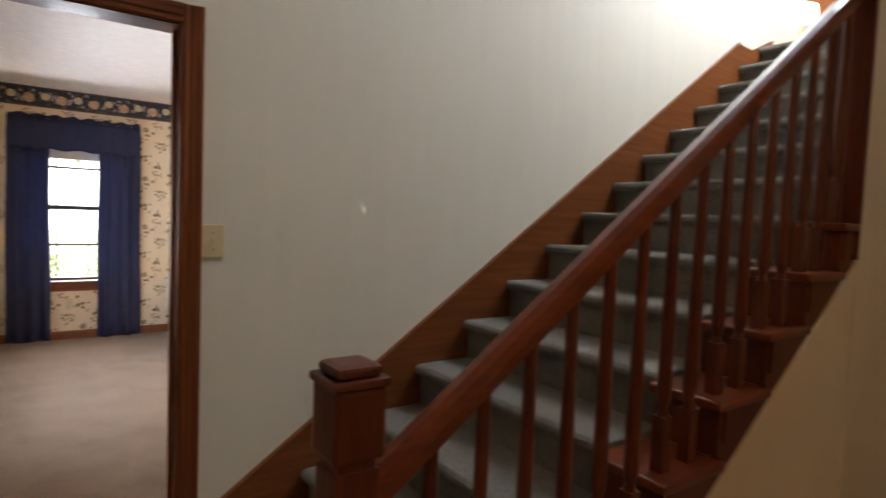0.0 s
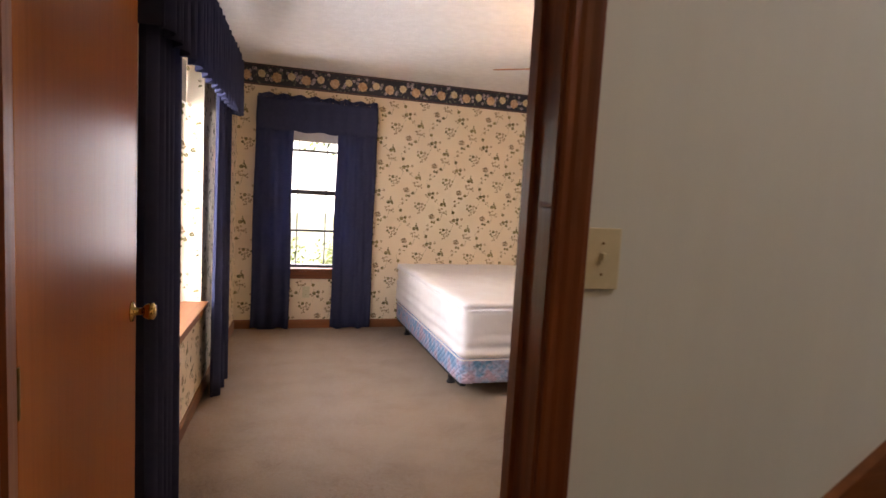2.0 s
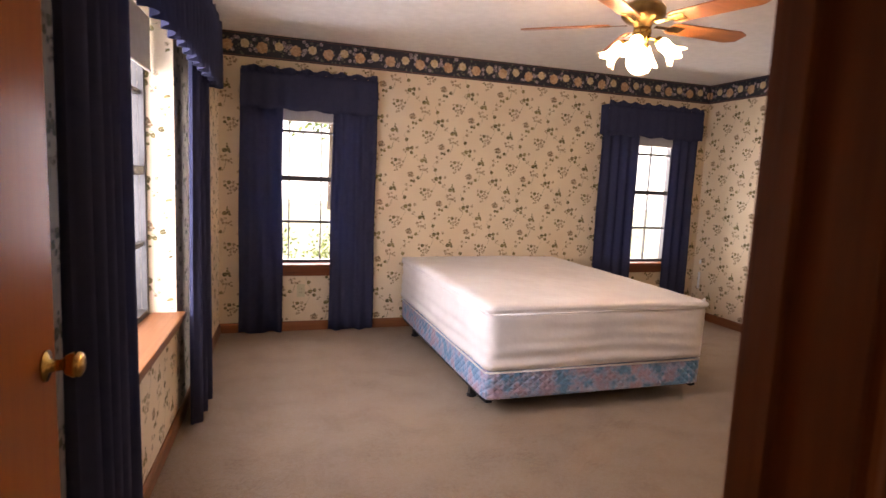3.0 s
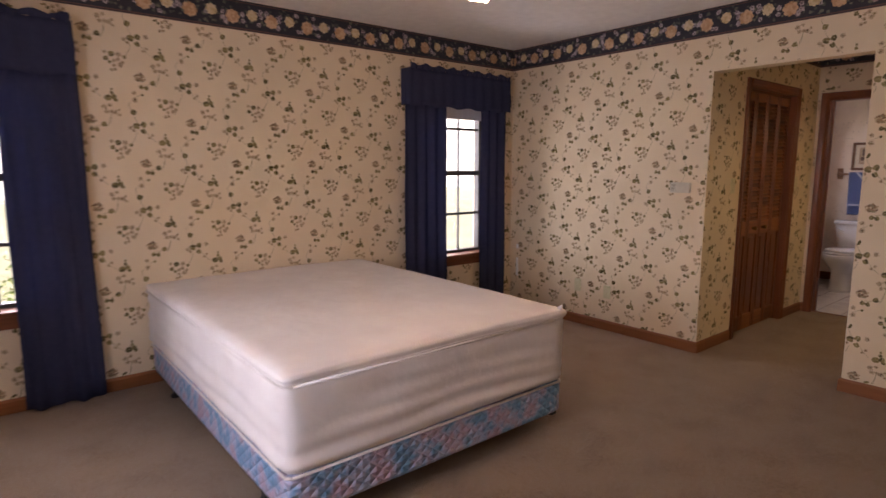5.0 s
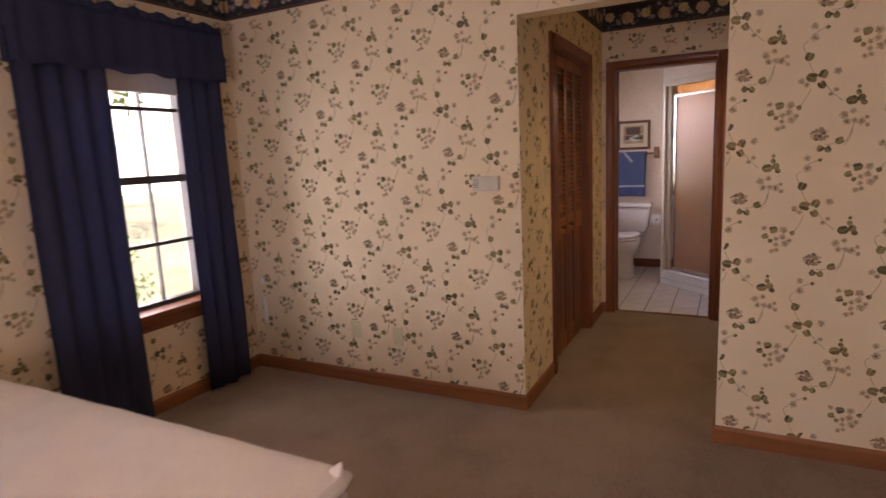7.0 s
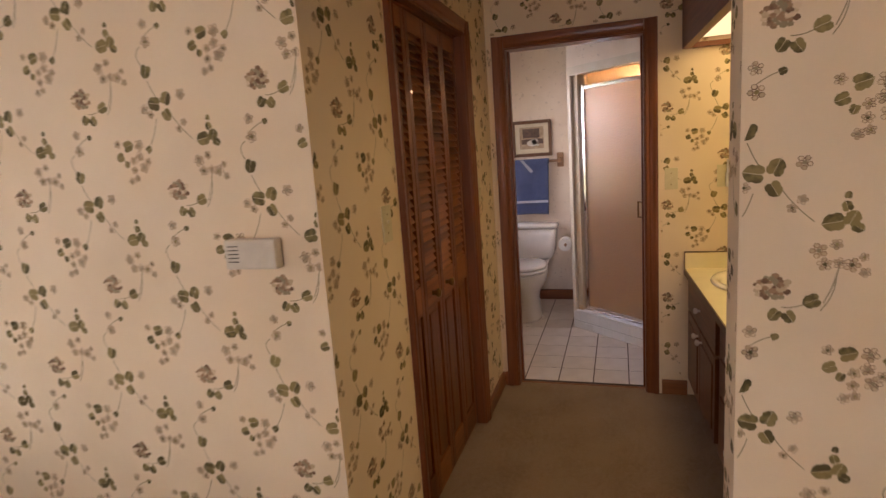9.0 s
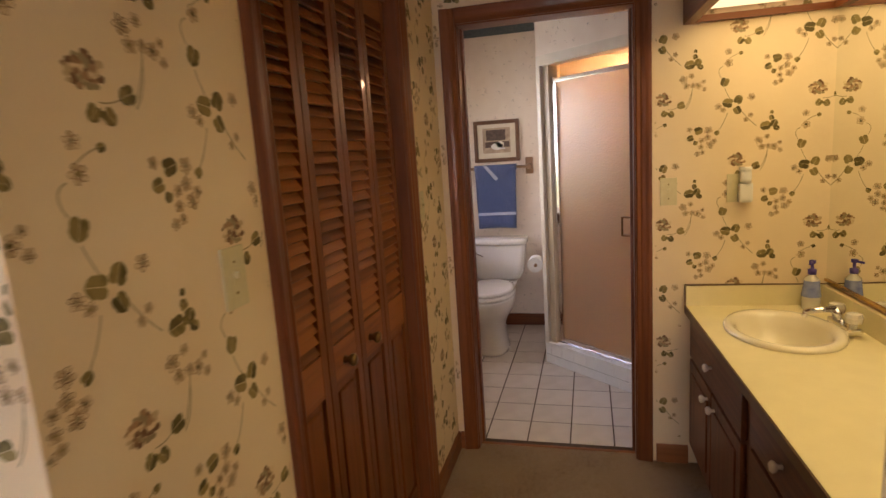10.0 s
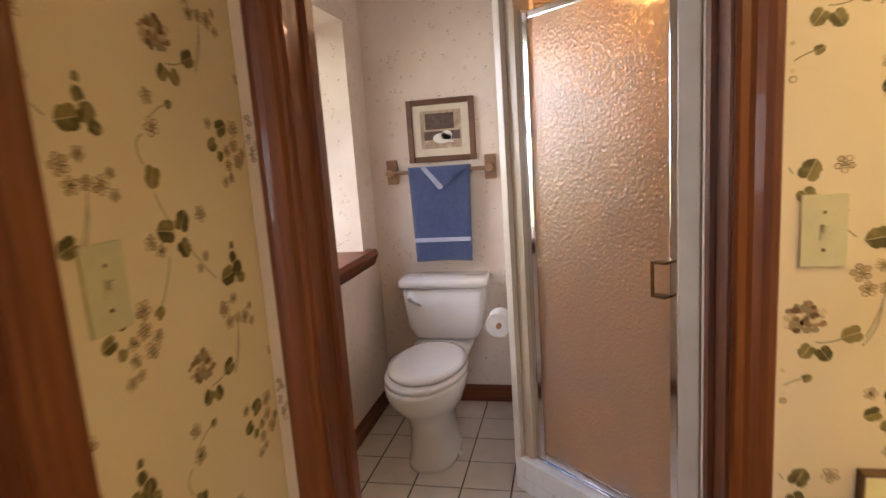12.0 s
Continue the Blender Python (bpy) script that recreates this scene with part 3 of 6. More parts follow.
# ---- structure ----
TOP = 2.515
tagged(part("floor", box(-5.35, 2.125, -4.7, 0.2, -0.12, 0.0), CARPET), "beige cut-pile carpet with worn paths", "carpet", kind="structure")
tagged(part("floor_hall", box(-6.6, 2.3, -9.2, -4.7, -0.12, 0.0), CARPET), "plain beige hall carpet", "carpet", kind="structure")
tagged(part("floor_bath", box(2.125, 4.3, -3.8, -0.9, -0.12, -0.0015), GROUT), "dark grouted bathroom floor of cream tiles", "floor", kind="structure")
tagged(part("ceiling_bedroom", box(-5.5, 0.12, -4.62, 0.2, TOP, TOP + 0.15), CEILING), "white textured ceiling", "ceiling", kind="structure")
tagged(part("ceiling_alcove", box(0.12, 2.185, -3.78, -1.2, TOP, TOP + 0.15), CEILING), "white ceiling", "ceiling", kind="structure")
tagged(part("ceiling_bath", box(2.185, 4.3, -3.8, -0.9, TOP, TOP + 0.15), CEILING), "white ceiling", "ceiling", kind="structure")
tagged(part("ceiling_hall", box(-6.6, -1.93, -9.2, -6.10, TOP + 0.1, TOP + 0.25), CEILING), "white hall ceiling", "ceiling", kind="structure")
tagged(part("ceiling_stairwell", box(-6.6, 2.4, -9.2, -4.746, 5.2, 5.35), CEILING), "white ceiling over the stairs", "ceiling", kind="structure")

N1, N2 = (-4.635, -3.81, 0.585, 2.12), (-1.165, -0.335, 0.585, 2.12)
north = wall("wall_north", "x", -5.3, 0.12, 0.0, 0.2, -0.1, TOP, [N1, N2], PAPER, "cream wallpaper with green leaves and roses")
CASE = (-2.905, -1.962, -0.2, 2.075)
east = wall("wall_east", "y", -4.62, 0.0, 0.0, 0.12, -0.1, TOP, [CASE], PAPER, "cream wallpaper with green leaves and roses")
DOORWAY = (-5.038, -4.105, -0.2, 2.045)
south = wall("wall_south", "x", -6.6, 2.3, -4.62, -4.746, -0.1, 5.2, [DOORWAY], PAPER, "off-white painted stair wall", split=WHITE_WALL)
CLOSET = (0.598, 1.556, -0.2, 2.035)
alcove_n = wall("wall_alcove_north", "x", 0.12, 2.065, -1.962, -1.842, -0.1, TOP, [CLOSET], PAPER, "cream floral wallpaper")
BATHDOOR = (-2.828, -2.048, -0.2, 2.03)
alcove_e = wall("wall_alcove_east", "y", -3.67, -1.30, 2.065, 2.185, -0.1, TOP, [BATHDOOR], PAPER, "cream floral wallpaper", split=BATH_PAPER)
VAN_TURN = Matrix.Translation((2.06, -3.0, 0)) @ Matrix.Rotation(radians(2.3), 4, "Z") @ Matrix.Translation((-2.06, 3.0, 0))
TURNED = VAN_TURN
alcove_s = wall("wall_alcove_south", "x", 0.0, 2.065, -3.555, -3.675, -0.1, TOP, [], PAPER, "cream floral wallpaper")
TURNED = Matrix.Identity(4)
BATHWIN = (2.75, 3.85, 0.90, 2.08)
bath_n = wall("wall_bath_north", "x", 2.185, 4.09, -1.50, -1.16, -0.1, TOP, [BATHWIN], BATH_PAPER, "pale wallpaper with tiny sprigs")
bath_e = wall("wall_bath_east", "y", -3.8, -1.1, 4.09, 4.25, -0.1, TOP, [], BATH_PAPER, "pale wallpaper with tiny sprigs")
bath_s = wall("wall_bath_south", "x", 2.185, 4.09, -3.67, -3.8, -0.1, TOP, [], BATH_PAPER, "pale bathroom wall")
TURNED = WEST_TURN
WW = (-3.15, -1.86, 0.62, 2.12)
west = wall("wall_west", "y", -4.9, 0.05, -4.93, -5.13, -0.1, TOP, [WW], PAPER, "cream wallpaper with green leaves and roses")
TURNED = Matrix.Identity(4)
wall("wall_closet_back", "x", 0.12, 2.065, -1.30, -1.2, -0.1, TOP, [], WHITE_WALL, "plain closet wall")
wall("wall_hall_west", "y", -9.2, -4.746, -6.6, -6.75, -0.1, 5.2, [], BEIGE_WALL, "plain beige hall wall")
wall("wall_hall_south", "x", -6.6, 2.3, -9.2, -9.35, -0.1, 5.2, [], BEIGE_WALL, "plain beige hall wall")
wall("wall_stair_end", "y", -9.2, -4.746, 2.3, 2.45, -0.1, 5.2, [], BEIGE_WALL, "plain wall at the stair head")
side = wall("wall_stair_side", "x", -1.93, 2.3, -6.045, -5.90, -0.1, 5.2, [(-1.4, 0.2, 4.0, 5.0)], BEIGE_WALL, "beige painted wall beside the stairs")


def on_x(y, s):
    return lambda u, v, h: (u, y - s * h, v)


def on_y(x, s):
    return lambda u, v, h: (x - s * h, u, v)


E_U, E_V, N_U, N_V, B_U, B_V = 1.417, 0.466, -3.424, 0.47, 3.072, 0.403
grow = lambda h, m: (h[0] - m, h[1] + m, h[2] - m, h[3] + m)
print_paper(north, "wallpaper_print", on_x(0, 1), -5.0, 0.0, 0.08, 2.318, [grow(N1, 0.0), grow(N2, 0.0)], N_U, N_V)
print_paper(east, "wallpaper_print", lambda u, v, h: (-h, -u, v), 0.0, 4.62, 0.08, 2.318, [(1.962, 2.905, -0.2, 2.075)], E_U, E_V)
print_paper(alcove_n, "wallpaper_print", on_x(-1.962, 1), 0.0, 2.065, 0.08, 2.318, [grow(CLOSET, 0.06)], 0.02)
print_paper(alcove_e, "wallpaper_print", lambda u, v, h: (2.065 - h, -u, v), 1.962, 3.6, 0.08, 2.318, [(1.99, 2.89, -0.2, 2.09), (3.0, 3.6, 0, 0.83)], B_U, B_V)
print_paper(south, "wallpaper_print", on_x(-4.62, -1), -5.1, 0.0, 0.08, 2.318, [grow(DOORWAY, 0.07)], 0.2)
print_paper(east, "wallpaper_print", lambda u, v, h: (u, -2.905 + h, v), 0.0, 0.12, 0.08, 2.07, [], 0.1)
print_border(north, on_x(0, 1), -4.95, 0.0)
print_border(east, on_y(0, 1), -4.62, 0.0)
print_border(south, on_x(-4.62, -1), -5.1, 0.0)
print_border(alcove_n, on_x(-1.962, 1), 0.12, 2.065)
print_border(alcove_e, on_y(2.065, 1), -3.555, -1.962)
print_sprigs(bath_e, "sprig_print", on_y(4.09, 1), -2.31, -1.5, 0.1, 2.33)
print_sprigs(bath_n, "sprig_print", on_x(-1.5, 1), 2.19, 4.09, 0.1, 2.33, [BATHWIN])
print_sprigs(bath_n, "sprig_print", lambda u, v, h: (3.85 - h, u, v), -1.49, -1.2, 0.92, 2.06)
TURNED = WEST_TURN
print_paper(west, "wallpaper_print", on_y(-4.93, -1), -4.7, 0.0, 0.08, 2.318, [WW], 0.0)
print_paper(west, "wallpaper_print", lambda u, v, h: (u, -1.86 - h, v), -5.12, -4.94, 0.65, 2.1, [], -0.1)
print_border(west, on_y(-4.93, -1), -4.7, 0.0)
TURNED = Matrix.Identity(4)
tagged(part("border_bath", box(4.083, 4.0895, -2.31, -1.5, 2.335, 2.46), BATH_BORDER, bath_e), "dark paper border")


def baseboard(name, axis, a, b, face, s, material, h=0.085):
    """A moulded skirting strip; s is the side of the room."""
    t = 0.014
    outline = [(face, 0.0), (face + s * t, 0.0), (face + s * t, h - 0.016), (face + s * t * 0.45, h), (face, h)]
    tagged(part(name, prism(outline, axis, a, b), material), "brown stained wooden baseboard", "baseboard", kind="structure")


baseboard("baseboard", "x", -4.93, 0.0, 0.0, -1, BASE_X)
baseboard("baseboard", "y", -1.962 + 0.0, -0.014, 0.0, -1, BASE_Y)
baseboard("baseboard", "y", -4.62, -2.905, 0.0, -1, BASE_Y)
baseboard("baseboard", "x", -0.014, 0.532, -1.962, -1, BASE_X)
baseboard("baseboard", "x", 1.622, 2.065, -1.962, -1, BASE_X)
baseboard("baseboard", "y", -2.0, -1.976, 2.065, -1, BASE_Y)
baseboard("baseboard", "y", -3.03, -2.895, 2.065, -1, BASE_Y)
baseboard("baseboard", "x", -0.014, 0.12, -2.905, 1, BASE_X)
baseboard("baseboard", "x", -4.04, 0.0, -4.62, 1, BASE_X)
baseboard("baseboard", "y", -2.31, -1.5, 4.09, -1, TRIM_Y, 0.095)
baseboard("baseboard", "x", 2.2, 4.076, -1.5, -1, TRIM_X, 0.095)
TURNED = WEST_TURN
baseboard("baseboard", "y", -4.68, -0.014, -4.93, 1, BASE_Y)
TURNED = Matrix.Identity(4)


def casing_outline(inner, outer, face, s):
    """Moulded door casing in plan: (across, away from the wall)."""
    w = outer - inner
    prof = ((0.0, 0.0), (0.0, 0.010), (0.10, 0.013), (0.30, 0.011), (0.42, 0.015), (0.62, 0.017), (0.80, 0.021), (0.95, 0.021), (1.0, 0.017), (1.0, 0.0))
    return [(inner + w * p, face + s * d) for p, d in prof]


def door_frame(name, axis, a, b, top, face, back, label, both=True, stop=0.0):
    """Casings on the faces of a wall and the jambs between them; a and b are the clear opening."""
    T = thing(name, ((a + b) / 2, (face + back) / 2, 0) if axis == "x" else ((face + back) / 2, (a + b) / 2, 0), label, "door frame", kind="structure")
    across = TRIM_X if axis == "x" else TRIM_Y
    j = 0.02
    s0 = 1 if face > back else -1
    mk = (lambda u0, u1, w0, w1, z0, z1: box(u0, u1, min(w0, w1), max(w0, w1), z0, z1)) if axis == "x" else (
        lambda u0, u1, w0, w1, z0, z1: box(min(w0, w1), max(w0, w1), u0, u1, z0, z1))
    part("jamb", mk(a - j, a, face, back, 0, top), TRIM_Z, T)
    part("jamb", mk(b, b + j, face, back, 0, top), TRIM_Z, T)
    part("head_jamb", mk(a - j, b + j, face, back, top, top + j), across, T)
    w0 = face + (back - face) * 0.62
    w1 = w0 + (back - face) * 0.28
    for u0, u1 in ((a, a + 0.011), (b - 0.011, b)):
        part("stop", mk(u0, u1, w0, w1, 0, top), TRIM_Z, T)
    for f, s in ((face, s0), (back, -s0))[: 2 if both else 1]:
        for inner, outer in ((a - 0.006, a - 0.072), (b + 0.006, b + 0.072)):
            o = casing_outline(inner, outer, f, s)
            part("casing", prism(o if axis == "x" else [(q, p) for p, q in o], "z", 0, top + 0.072), TRIM_Z, T)
        o = casing_outline(top + 0.006, top + 0.072, f, s)
        if axis == "x":
            part("head_casing", prism([(q, p) for p, q in o], "x", a - 0.004, b + 0.004), across, T)
        else:
            part("head_casing", prism([(q, p) for p, q in o], "y", a - 0.004, b + 0.004), across, T)
    return T


door_frame("door_frame_bedroom", "x", -5.018, -4.125, 2.025, -4.746, -4.62, "dark stained moulded door casing and jambs")
door_frame("door_frame_bath", "y", -2.808, -2.068, 2.01, 2.065, 2.185, "dark stained moulded bathroom door casing")
door_frame("door_frame_closet", "x", 0.618, 1.536, 2.015, -1.962, -1.842, "dark stained closet door casing", both=False)

# ---- windows and curtains ----


def window(name, x0, x1, z0, z1, glass_y, label, cols=3, rail=1.345, muntins=(0.965, 1.75), sash=SASH, shade_to=1.84):
    """A double-hung window in a wall along x that faces -y, with the room at smaller y."""
    T = thing(name, ((x0 + x1) / 2, glass_y, z0), label, "window", kind="structure")
    g = glass_y
    f = 0.04
    frame_bm = box(x0, x0 + f, g - 0.02, g + 0.04, z0, z1)
    for a in ((x1 - f, x1, g - 0.02, g + 0.04, z0, z1), (x0 + f, x1 - f, g - 0.02, g + 0.04, z0, z0 + f), (x0 + f, x1 - f, g - 0.02, g + 0.04, z1 - f, z1)):
        box(*a, bm=frame_bm)
    part("window_frame", frame_bm, sash, T)
    part("meeting_rail", box(x0 + f, x1 - f, g - 0.015, g + 0.035, rail - 0.022, rail + 0.022), sash, T)
    for z in muntins:
        part("muntin", box(x0 + f, x1 - f, g - 0.008, g + 0.02, z - 0.011, z + 0.011), sash, T)
    for i in range(1, cols):
        x = x0 + (x1 - x0) * i / cols
        part("muntin", box(x - 0.0055, x + 0.0055, g - 0.006, g + 0.018, z0 + f, z1 - f), sash, T)
    for a, b in ((z0 + f, rail - 0.02), (rail + 0.02, z1 - f)):
        p = part("pane", box(x0 + f, x1 - f, g + 0.004, g + 0.009, a, b), PANE, T)
        p.visible_shadow = False
    part("roller_shade", box(x0 + 0.02, x1 - 0.02, g - 0.05, g - 0.046, shade_to, z1 - 0.01), ROLLER, T, "white roller shade pulled part down")
    part("shade_hem", lathe([(0.008, 0), (0.008, x1 - x0 - 0.05)], (x0 + 0.025, g - 0.048, shade_to), Matrix.Rotation(radians(90), 4, "Y"), 8), ROLLER, T)
    return T


def sill(parent, x0, x1, y_room, y_back, z, apron=0.075):
    part("window_sill", box(x0, x1, y_room, y_back, z - 0.028, z, bevel=0.006), TRIM_X, parent, "stained wooden sill")
    part("apron", box(x0 + 0.03, x1 - 0.03, y_room + 0.035, y_room + 0.055, z - 0.03 - apron, z - 0.028), TRIM_X, parent)


w1 = window("window_1", *N1, 0.10, "dark-sashed double-hung window with grilles")
sill(w1, -4.66, -3.78, -0.055, 0.085, 0.60)
w2 = window("window_2", *N2, 0.10, "dark-sashed double-hung window with a lowered shade")
sill(w2, -1.19, -0.31, -0.055, 0.085, 0.60)


def folded(x0, x1, z0, z1, y, depth, folds, thick, seed, flare=0.0, steps=14, wave=0.0):
    """Hanging cloth with uneven pleats, along x, closed and with a thickness."""
    rng = random.Random(seed)
    n = folds * 8
    ph = [rng.uniform(-0.5, 0.5) for _ in range(folds + 2)]
    am = [rng.uniform(0.6, 1.15) for _ in range(folds + 2)]
    bm = bmesh.new()
    grids = []
    for side in (0, 1):
        rows = []
        for j in range(steps + 1):
            t = j / steps
            row = []
            for i in range(n + 1):
                u = i / n
                k = int(u * folds)
                a = math.sin(u * folds * math.tau + ph[k] * 0.7 * (1 - t)) * depth * am[k] * (0.75 + 0.35 * (1 - t))
                x = x0 + (x1 - x0) * u + (u - 0.5) * flare * (1 - t) + 0.004 * math.sin(9 * t + i)
                z = z0 + (z1 - z0) * t
                if j == steps and wave:
                    z += wave * (0.5 + 0.5 * math.sin(u * folds * 2.6 + seed)) + rng.uniform(-0.2, 0.2) * wave
                if j == 0:
                    z += 0.008 * math.sin(u * folds * 3.1 + seed)
                row.append(bm.verts.new((x, y + a + (thick if side else 0), z)))
            rows.append(row)
        grids.append(rows)
    for side, rows in enumerate(grids):
        for j in range(steps):
            for i in range(n):
                q = (rows[j][i], rows[j][i + 1], rows[j + 1][i + 1], rows[j + 1][i])
                bm.faces.new(q if side == 0 else q[::-1])
    a, b = grids
    for j in range(steps):
        for i in (0, n):
            q = (a[j][i], a[j + 1][i], b[j + 1][i], b[j][i])
            bm.faces.new(q if i == 0 else q[::-1])
    for i in range(n):
        for j in (0, steps):
            q = (a[j][i], b[j][i], b[j][i + 1], a[j][i + 1])
            bm.faces.new(q if j == 0 else q[::-1])
    bmesh.ops.recalc_face_normals(bm, faces=bm.faces[:])
    return bm


def drapery(x_l0, x_l1, x_r0, x_r1, v0, v1, seed, z_low=1.905, z_high=2.235, gather=0.12, deep=0.005, fold=0.017, out=0.075, proud=0.135):
    """Two curtain panels on a rod and a gathered valance in front of them, on a wall that faces -y."""
    for n, (a, b) in enumerate(((x_l0, x_l1), (x_r0, x_r1))):
        solo("curtain", folded(a, b, 0.012, 2.06, -out, fold, max(3, round((b - a) / 0.10)), 0.004, seed + n, 0.02), CLOTH,
             "dark navy full-length pleated curtain panel", "curtain", smooth=True, group="navy curtains")
    V = thing("valance", ((v0 + v1) / 2, -0.13, z_low), "dark navy gathered window valance with a ruffled top", "valance", "navy valances")
    part("skirt", folded(v0, v1, z_low, z_high - 0.035, -proud, deep, round((v1 - v0) / gather), 0.004, seed + 5, 0.012, 8), CLOTH, V, smooth=True)
    part("ruffle", folded(v0 + 0.005, v1 - 0.005, z_high - 0.04, z_high - 0.01, 0.003 - proud, 0.008, round((v1 - v0) / 0.06), 0.004, seed + 9, 0, 4, 0.020), CLOTH, V, smooth=True)
    for n, x in enumerate((v0, v1)):
        part("return", box(x - 0.003, x + 0.003, 0.005 - proud, -0.003, z_low + 0.01, z_high - 0.03), CLOTH, V)
    part("rod", rod((v0, 0.023 - proud, z_high - 0.05), (v1, 0.023 - proud, z_high - 0.05), 0.006), OLD_BRASS, V)


drapery(-4.765, -4.425, -4.01, -3.63, -4.755, -3.64, 1)
drapery(-1.345, -0.905, -0.49, -0.175, -1.33, -0.172, 11)

# the west window, its wall a little out of square; built as if facing -y and then turned
TURNED = WEST_TURN @ Matrix.Translation((-4.93, 0, 0)) @ Matrix.Rotation(radians(90), 4, "Z")
w3 = window("window_3", -3.15, -1.86, 0.62, 2.12, 0.15, "wide white-barred window with a deep wooden sill", cols=4, rail=1.37, muntins=(1.0, 1.75), sash=SASH, shade_to=1.86)
part("window_sill", box(-3.17, -1.84, -0.045, 0.13, 0.60, 0.632, bevel=0.006), BASE_X, w3, "deep sunlit wooden sill")
part("apron", box(-3.15, -1.86, -0.016, 0.0, 0.55, 0.60), BASE_X, w3)
drapery(-3.60, -3.13, -1.88, -1.42, -3.66, -1.38, 21, 1.86, 2.28, 0.07, 0.020, 0.034, 0.095, 0.165)
TURNED = Matrix.Identity(4)

# ---- bed ----


def cushion(x0, x1, y0, y1, z0, z1, r, seed, wrinkle=0.004, n=(44, 58, 10)):
    """A soft box with rounded edges and wrinkled faces."""
    bm = bmesh.new()
    bmesh.ops.create_cube(bm, size=1)
    bmesh.ops.subdivide_edges(bm, edges=bm.edges[:], cuts=30, use_grid_fill=True)
    sx, sy, sz = x1 - x0, y1 - y0, z1 - z0
    for v in bm.verts:
        p = Vector((v.co.x * sx, v.co.y * sy, v.co.z * sz))
        inner = Vector((max(-sx / 2 + r, min(sx / 2 - r, p.x)), max(-sy / 2 + r, min(sy / 2 - r, p.y)), max(-sz / 2 + r, min(sz / 2 - r, p.z))))
        d = p - inner
        if d.length > 1e-6:
            p = inner + d.normalized() * min(r, d.length if d.length < r else r)
        q = p * 3.2 + Vector((seed, 0, 0))
        nz = noise.noise(Vector((q.x * 0.7, q.y * 0.7, q.z * 5))) + 0.5 * noise.noise(q * 2.3)
        p += d.normalized() * nz * wrinkle if d.length > 1e-6 else Vector((0, 0, 0))
        if wrinkle > 0.005 and abs(p.z) < sz / 2 - r * 0.7 and d.length > 1e-6:
            n2 = Vector((d.x, d.y, 0))
            if n2.length > 1e-6:
                p += n2.normalized() * 0.006 * math.sin(p.z * 75 + 2.5 * noise.noise(Vector((p.x * 1.5, p.y * 1.5, 4))) + p.x * 0.8) * (0.5 - p.z / sz)
        v.co = p + Vector(((x0 + x1) / 2, (y0 + y1) / 2, (z0 + z1) / 2))
    return bm


def tube_loop(pts, r, bm=None):
    for a, b in zip(pts, pts[1:] + pts[:1]):
        bm = rod(a, b, r, 6, bm)
    return bm


BX0, BX1, BY0, BY1 = -3.345, -1.795, -2.125, -0.04
bed = thing("bed_base", (-2.57, -1.08, 0), "blue and pink quilted box spring on a black steel frame", "box spring")
part("box_spring", cushion(BX0, BX1, BY0, BY1, 0.098, 0.282, 0.028, 3, 0.002), QUILT, bed, "quilted blue and pink ticking", smooth=True)
part("piping", tube_loop([(BX0 + 0.02, BY0 - 0.002, 0.275), (BX1 - 0.02, BY0 - 0.002, 0.275), (BX1 + 0.002, BY0 + 0.02, 0.275), (BX1 + 0.002, BY1 - 0.02, 0.275),
      (BX1 - 0.02, BY1, 0.275), (BX0 + 0.02, BY1, 0.275), (BX0 - 0.002, BY1 - 0.02, 0.275), (BX0 - 0.002, BY0 + 0.02, 0.275)], 0.006), SHEET, bed, smooth=True)
for x in (BX0 + 0.035, BX1 - 0.035):
    rail = box(x - 0.02, x + 0.02, BY0 + 0.02, BY1 - 0.02, 0.085, 0.108)
    part("side_rail", rail, BLACK_STEEL, bed)
for y in (BY0 + 0.3, BY1 - 0.3):
    part("cross_rail", box(BX0 + 0.03, BX1 - 0.03, y - 0.02, y + 0.02, 0.08, 0.1), BLACK_STEEL, bed)
for x in (BX0 + 0.06, BX1 - 0.06):
    for y in (BY0 + 0.36, BY1 - 0.30):
        part("leg", box(x - 0.02, x + 0.02, y - 0.02, y + 0.02, 0.018, 0.09, bevel=0.003), BLACK_STEEL, bed)
        part("glide", lathe([(0.032, 0), (0.034, 0.01), (0.022, 0.022)], (x, y, 0), None, 16), BLACK_STEEL, bed)
mattress = thing("mattress", (-2.57, -1.08, 0.282), "mattress under a wrinkled white fitted sheet on the box spring", "mattress")
part("sheet", cushion(BX0 - 0.012, BX1 + 0.012, BY0 - 0.012, BY1 + 0.005, 0.272, 0.645, 0.05, 9, 0.009), SHEET, mattress, "white fitted sheet", smooth=True)
part("pillow_top", cushion(BX0 - 0.016, BX1 + 0.018, BY0 - 0.016, BY1 + 0.008, 0.618, 0.679, 0.030, 15, 0.008), SHEET, mattress, "thin padded top with a stitched edge", smooth=True)
seam_y, seam_z = BY0 - 0.012, 0.626
part("seam", tube_loop([(BX0 + 0.03, seam_y, seam_z), (BX1 - 0.03, seam_y, seam_z), (BX1 + 0.012, BY0 + 0.03, seam_z), (BX1 + 0.012, BY1 - 0.04, seam_z),
      (BX1 - 0.04, BY1 + 0.002, seam_z), (BX0 + 0.04, BY1 + 0.002, seam_z), (BX0 - 0.012, BY1 - 0.04, seam_z), (BX0 - 0.012, BY0 + 0.03, seam_z)], 0.006), SHEET, mattress, smooth=True)
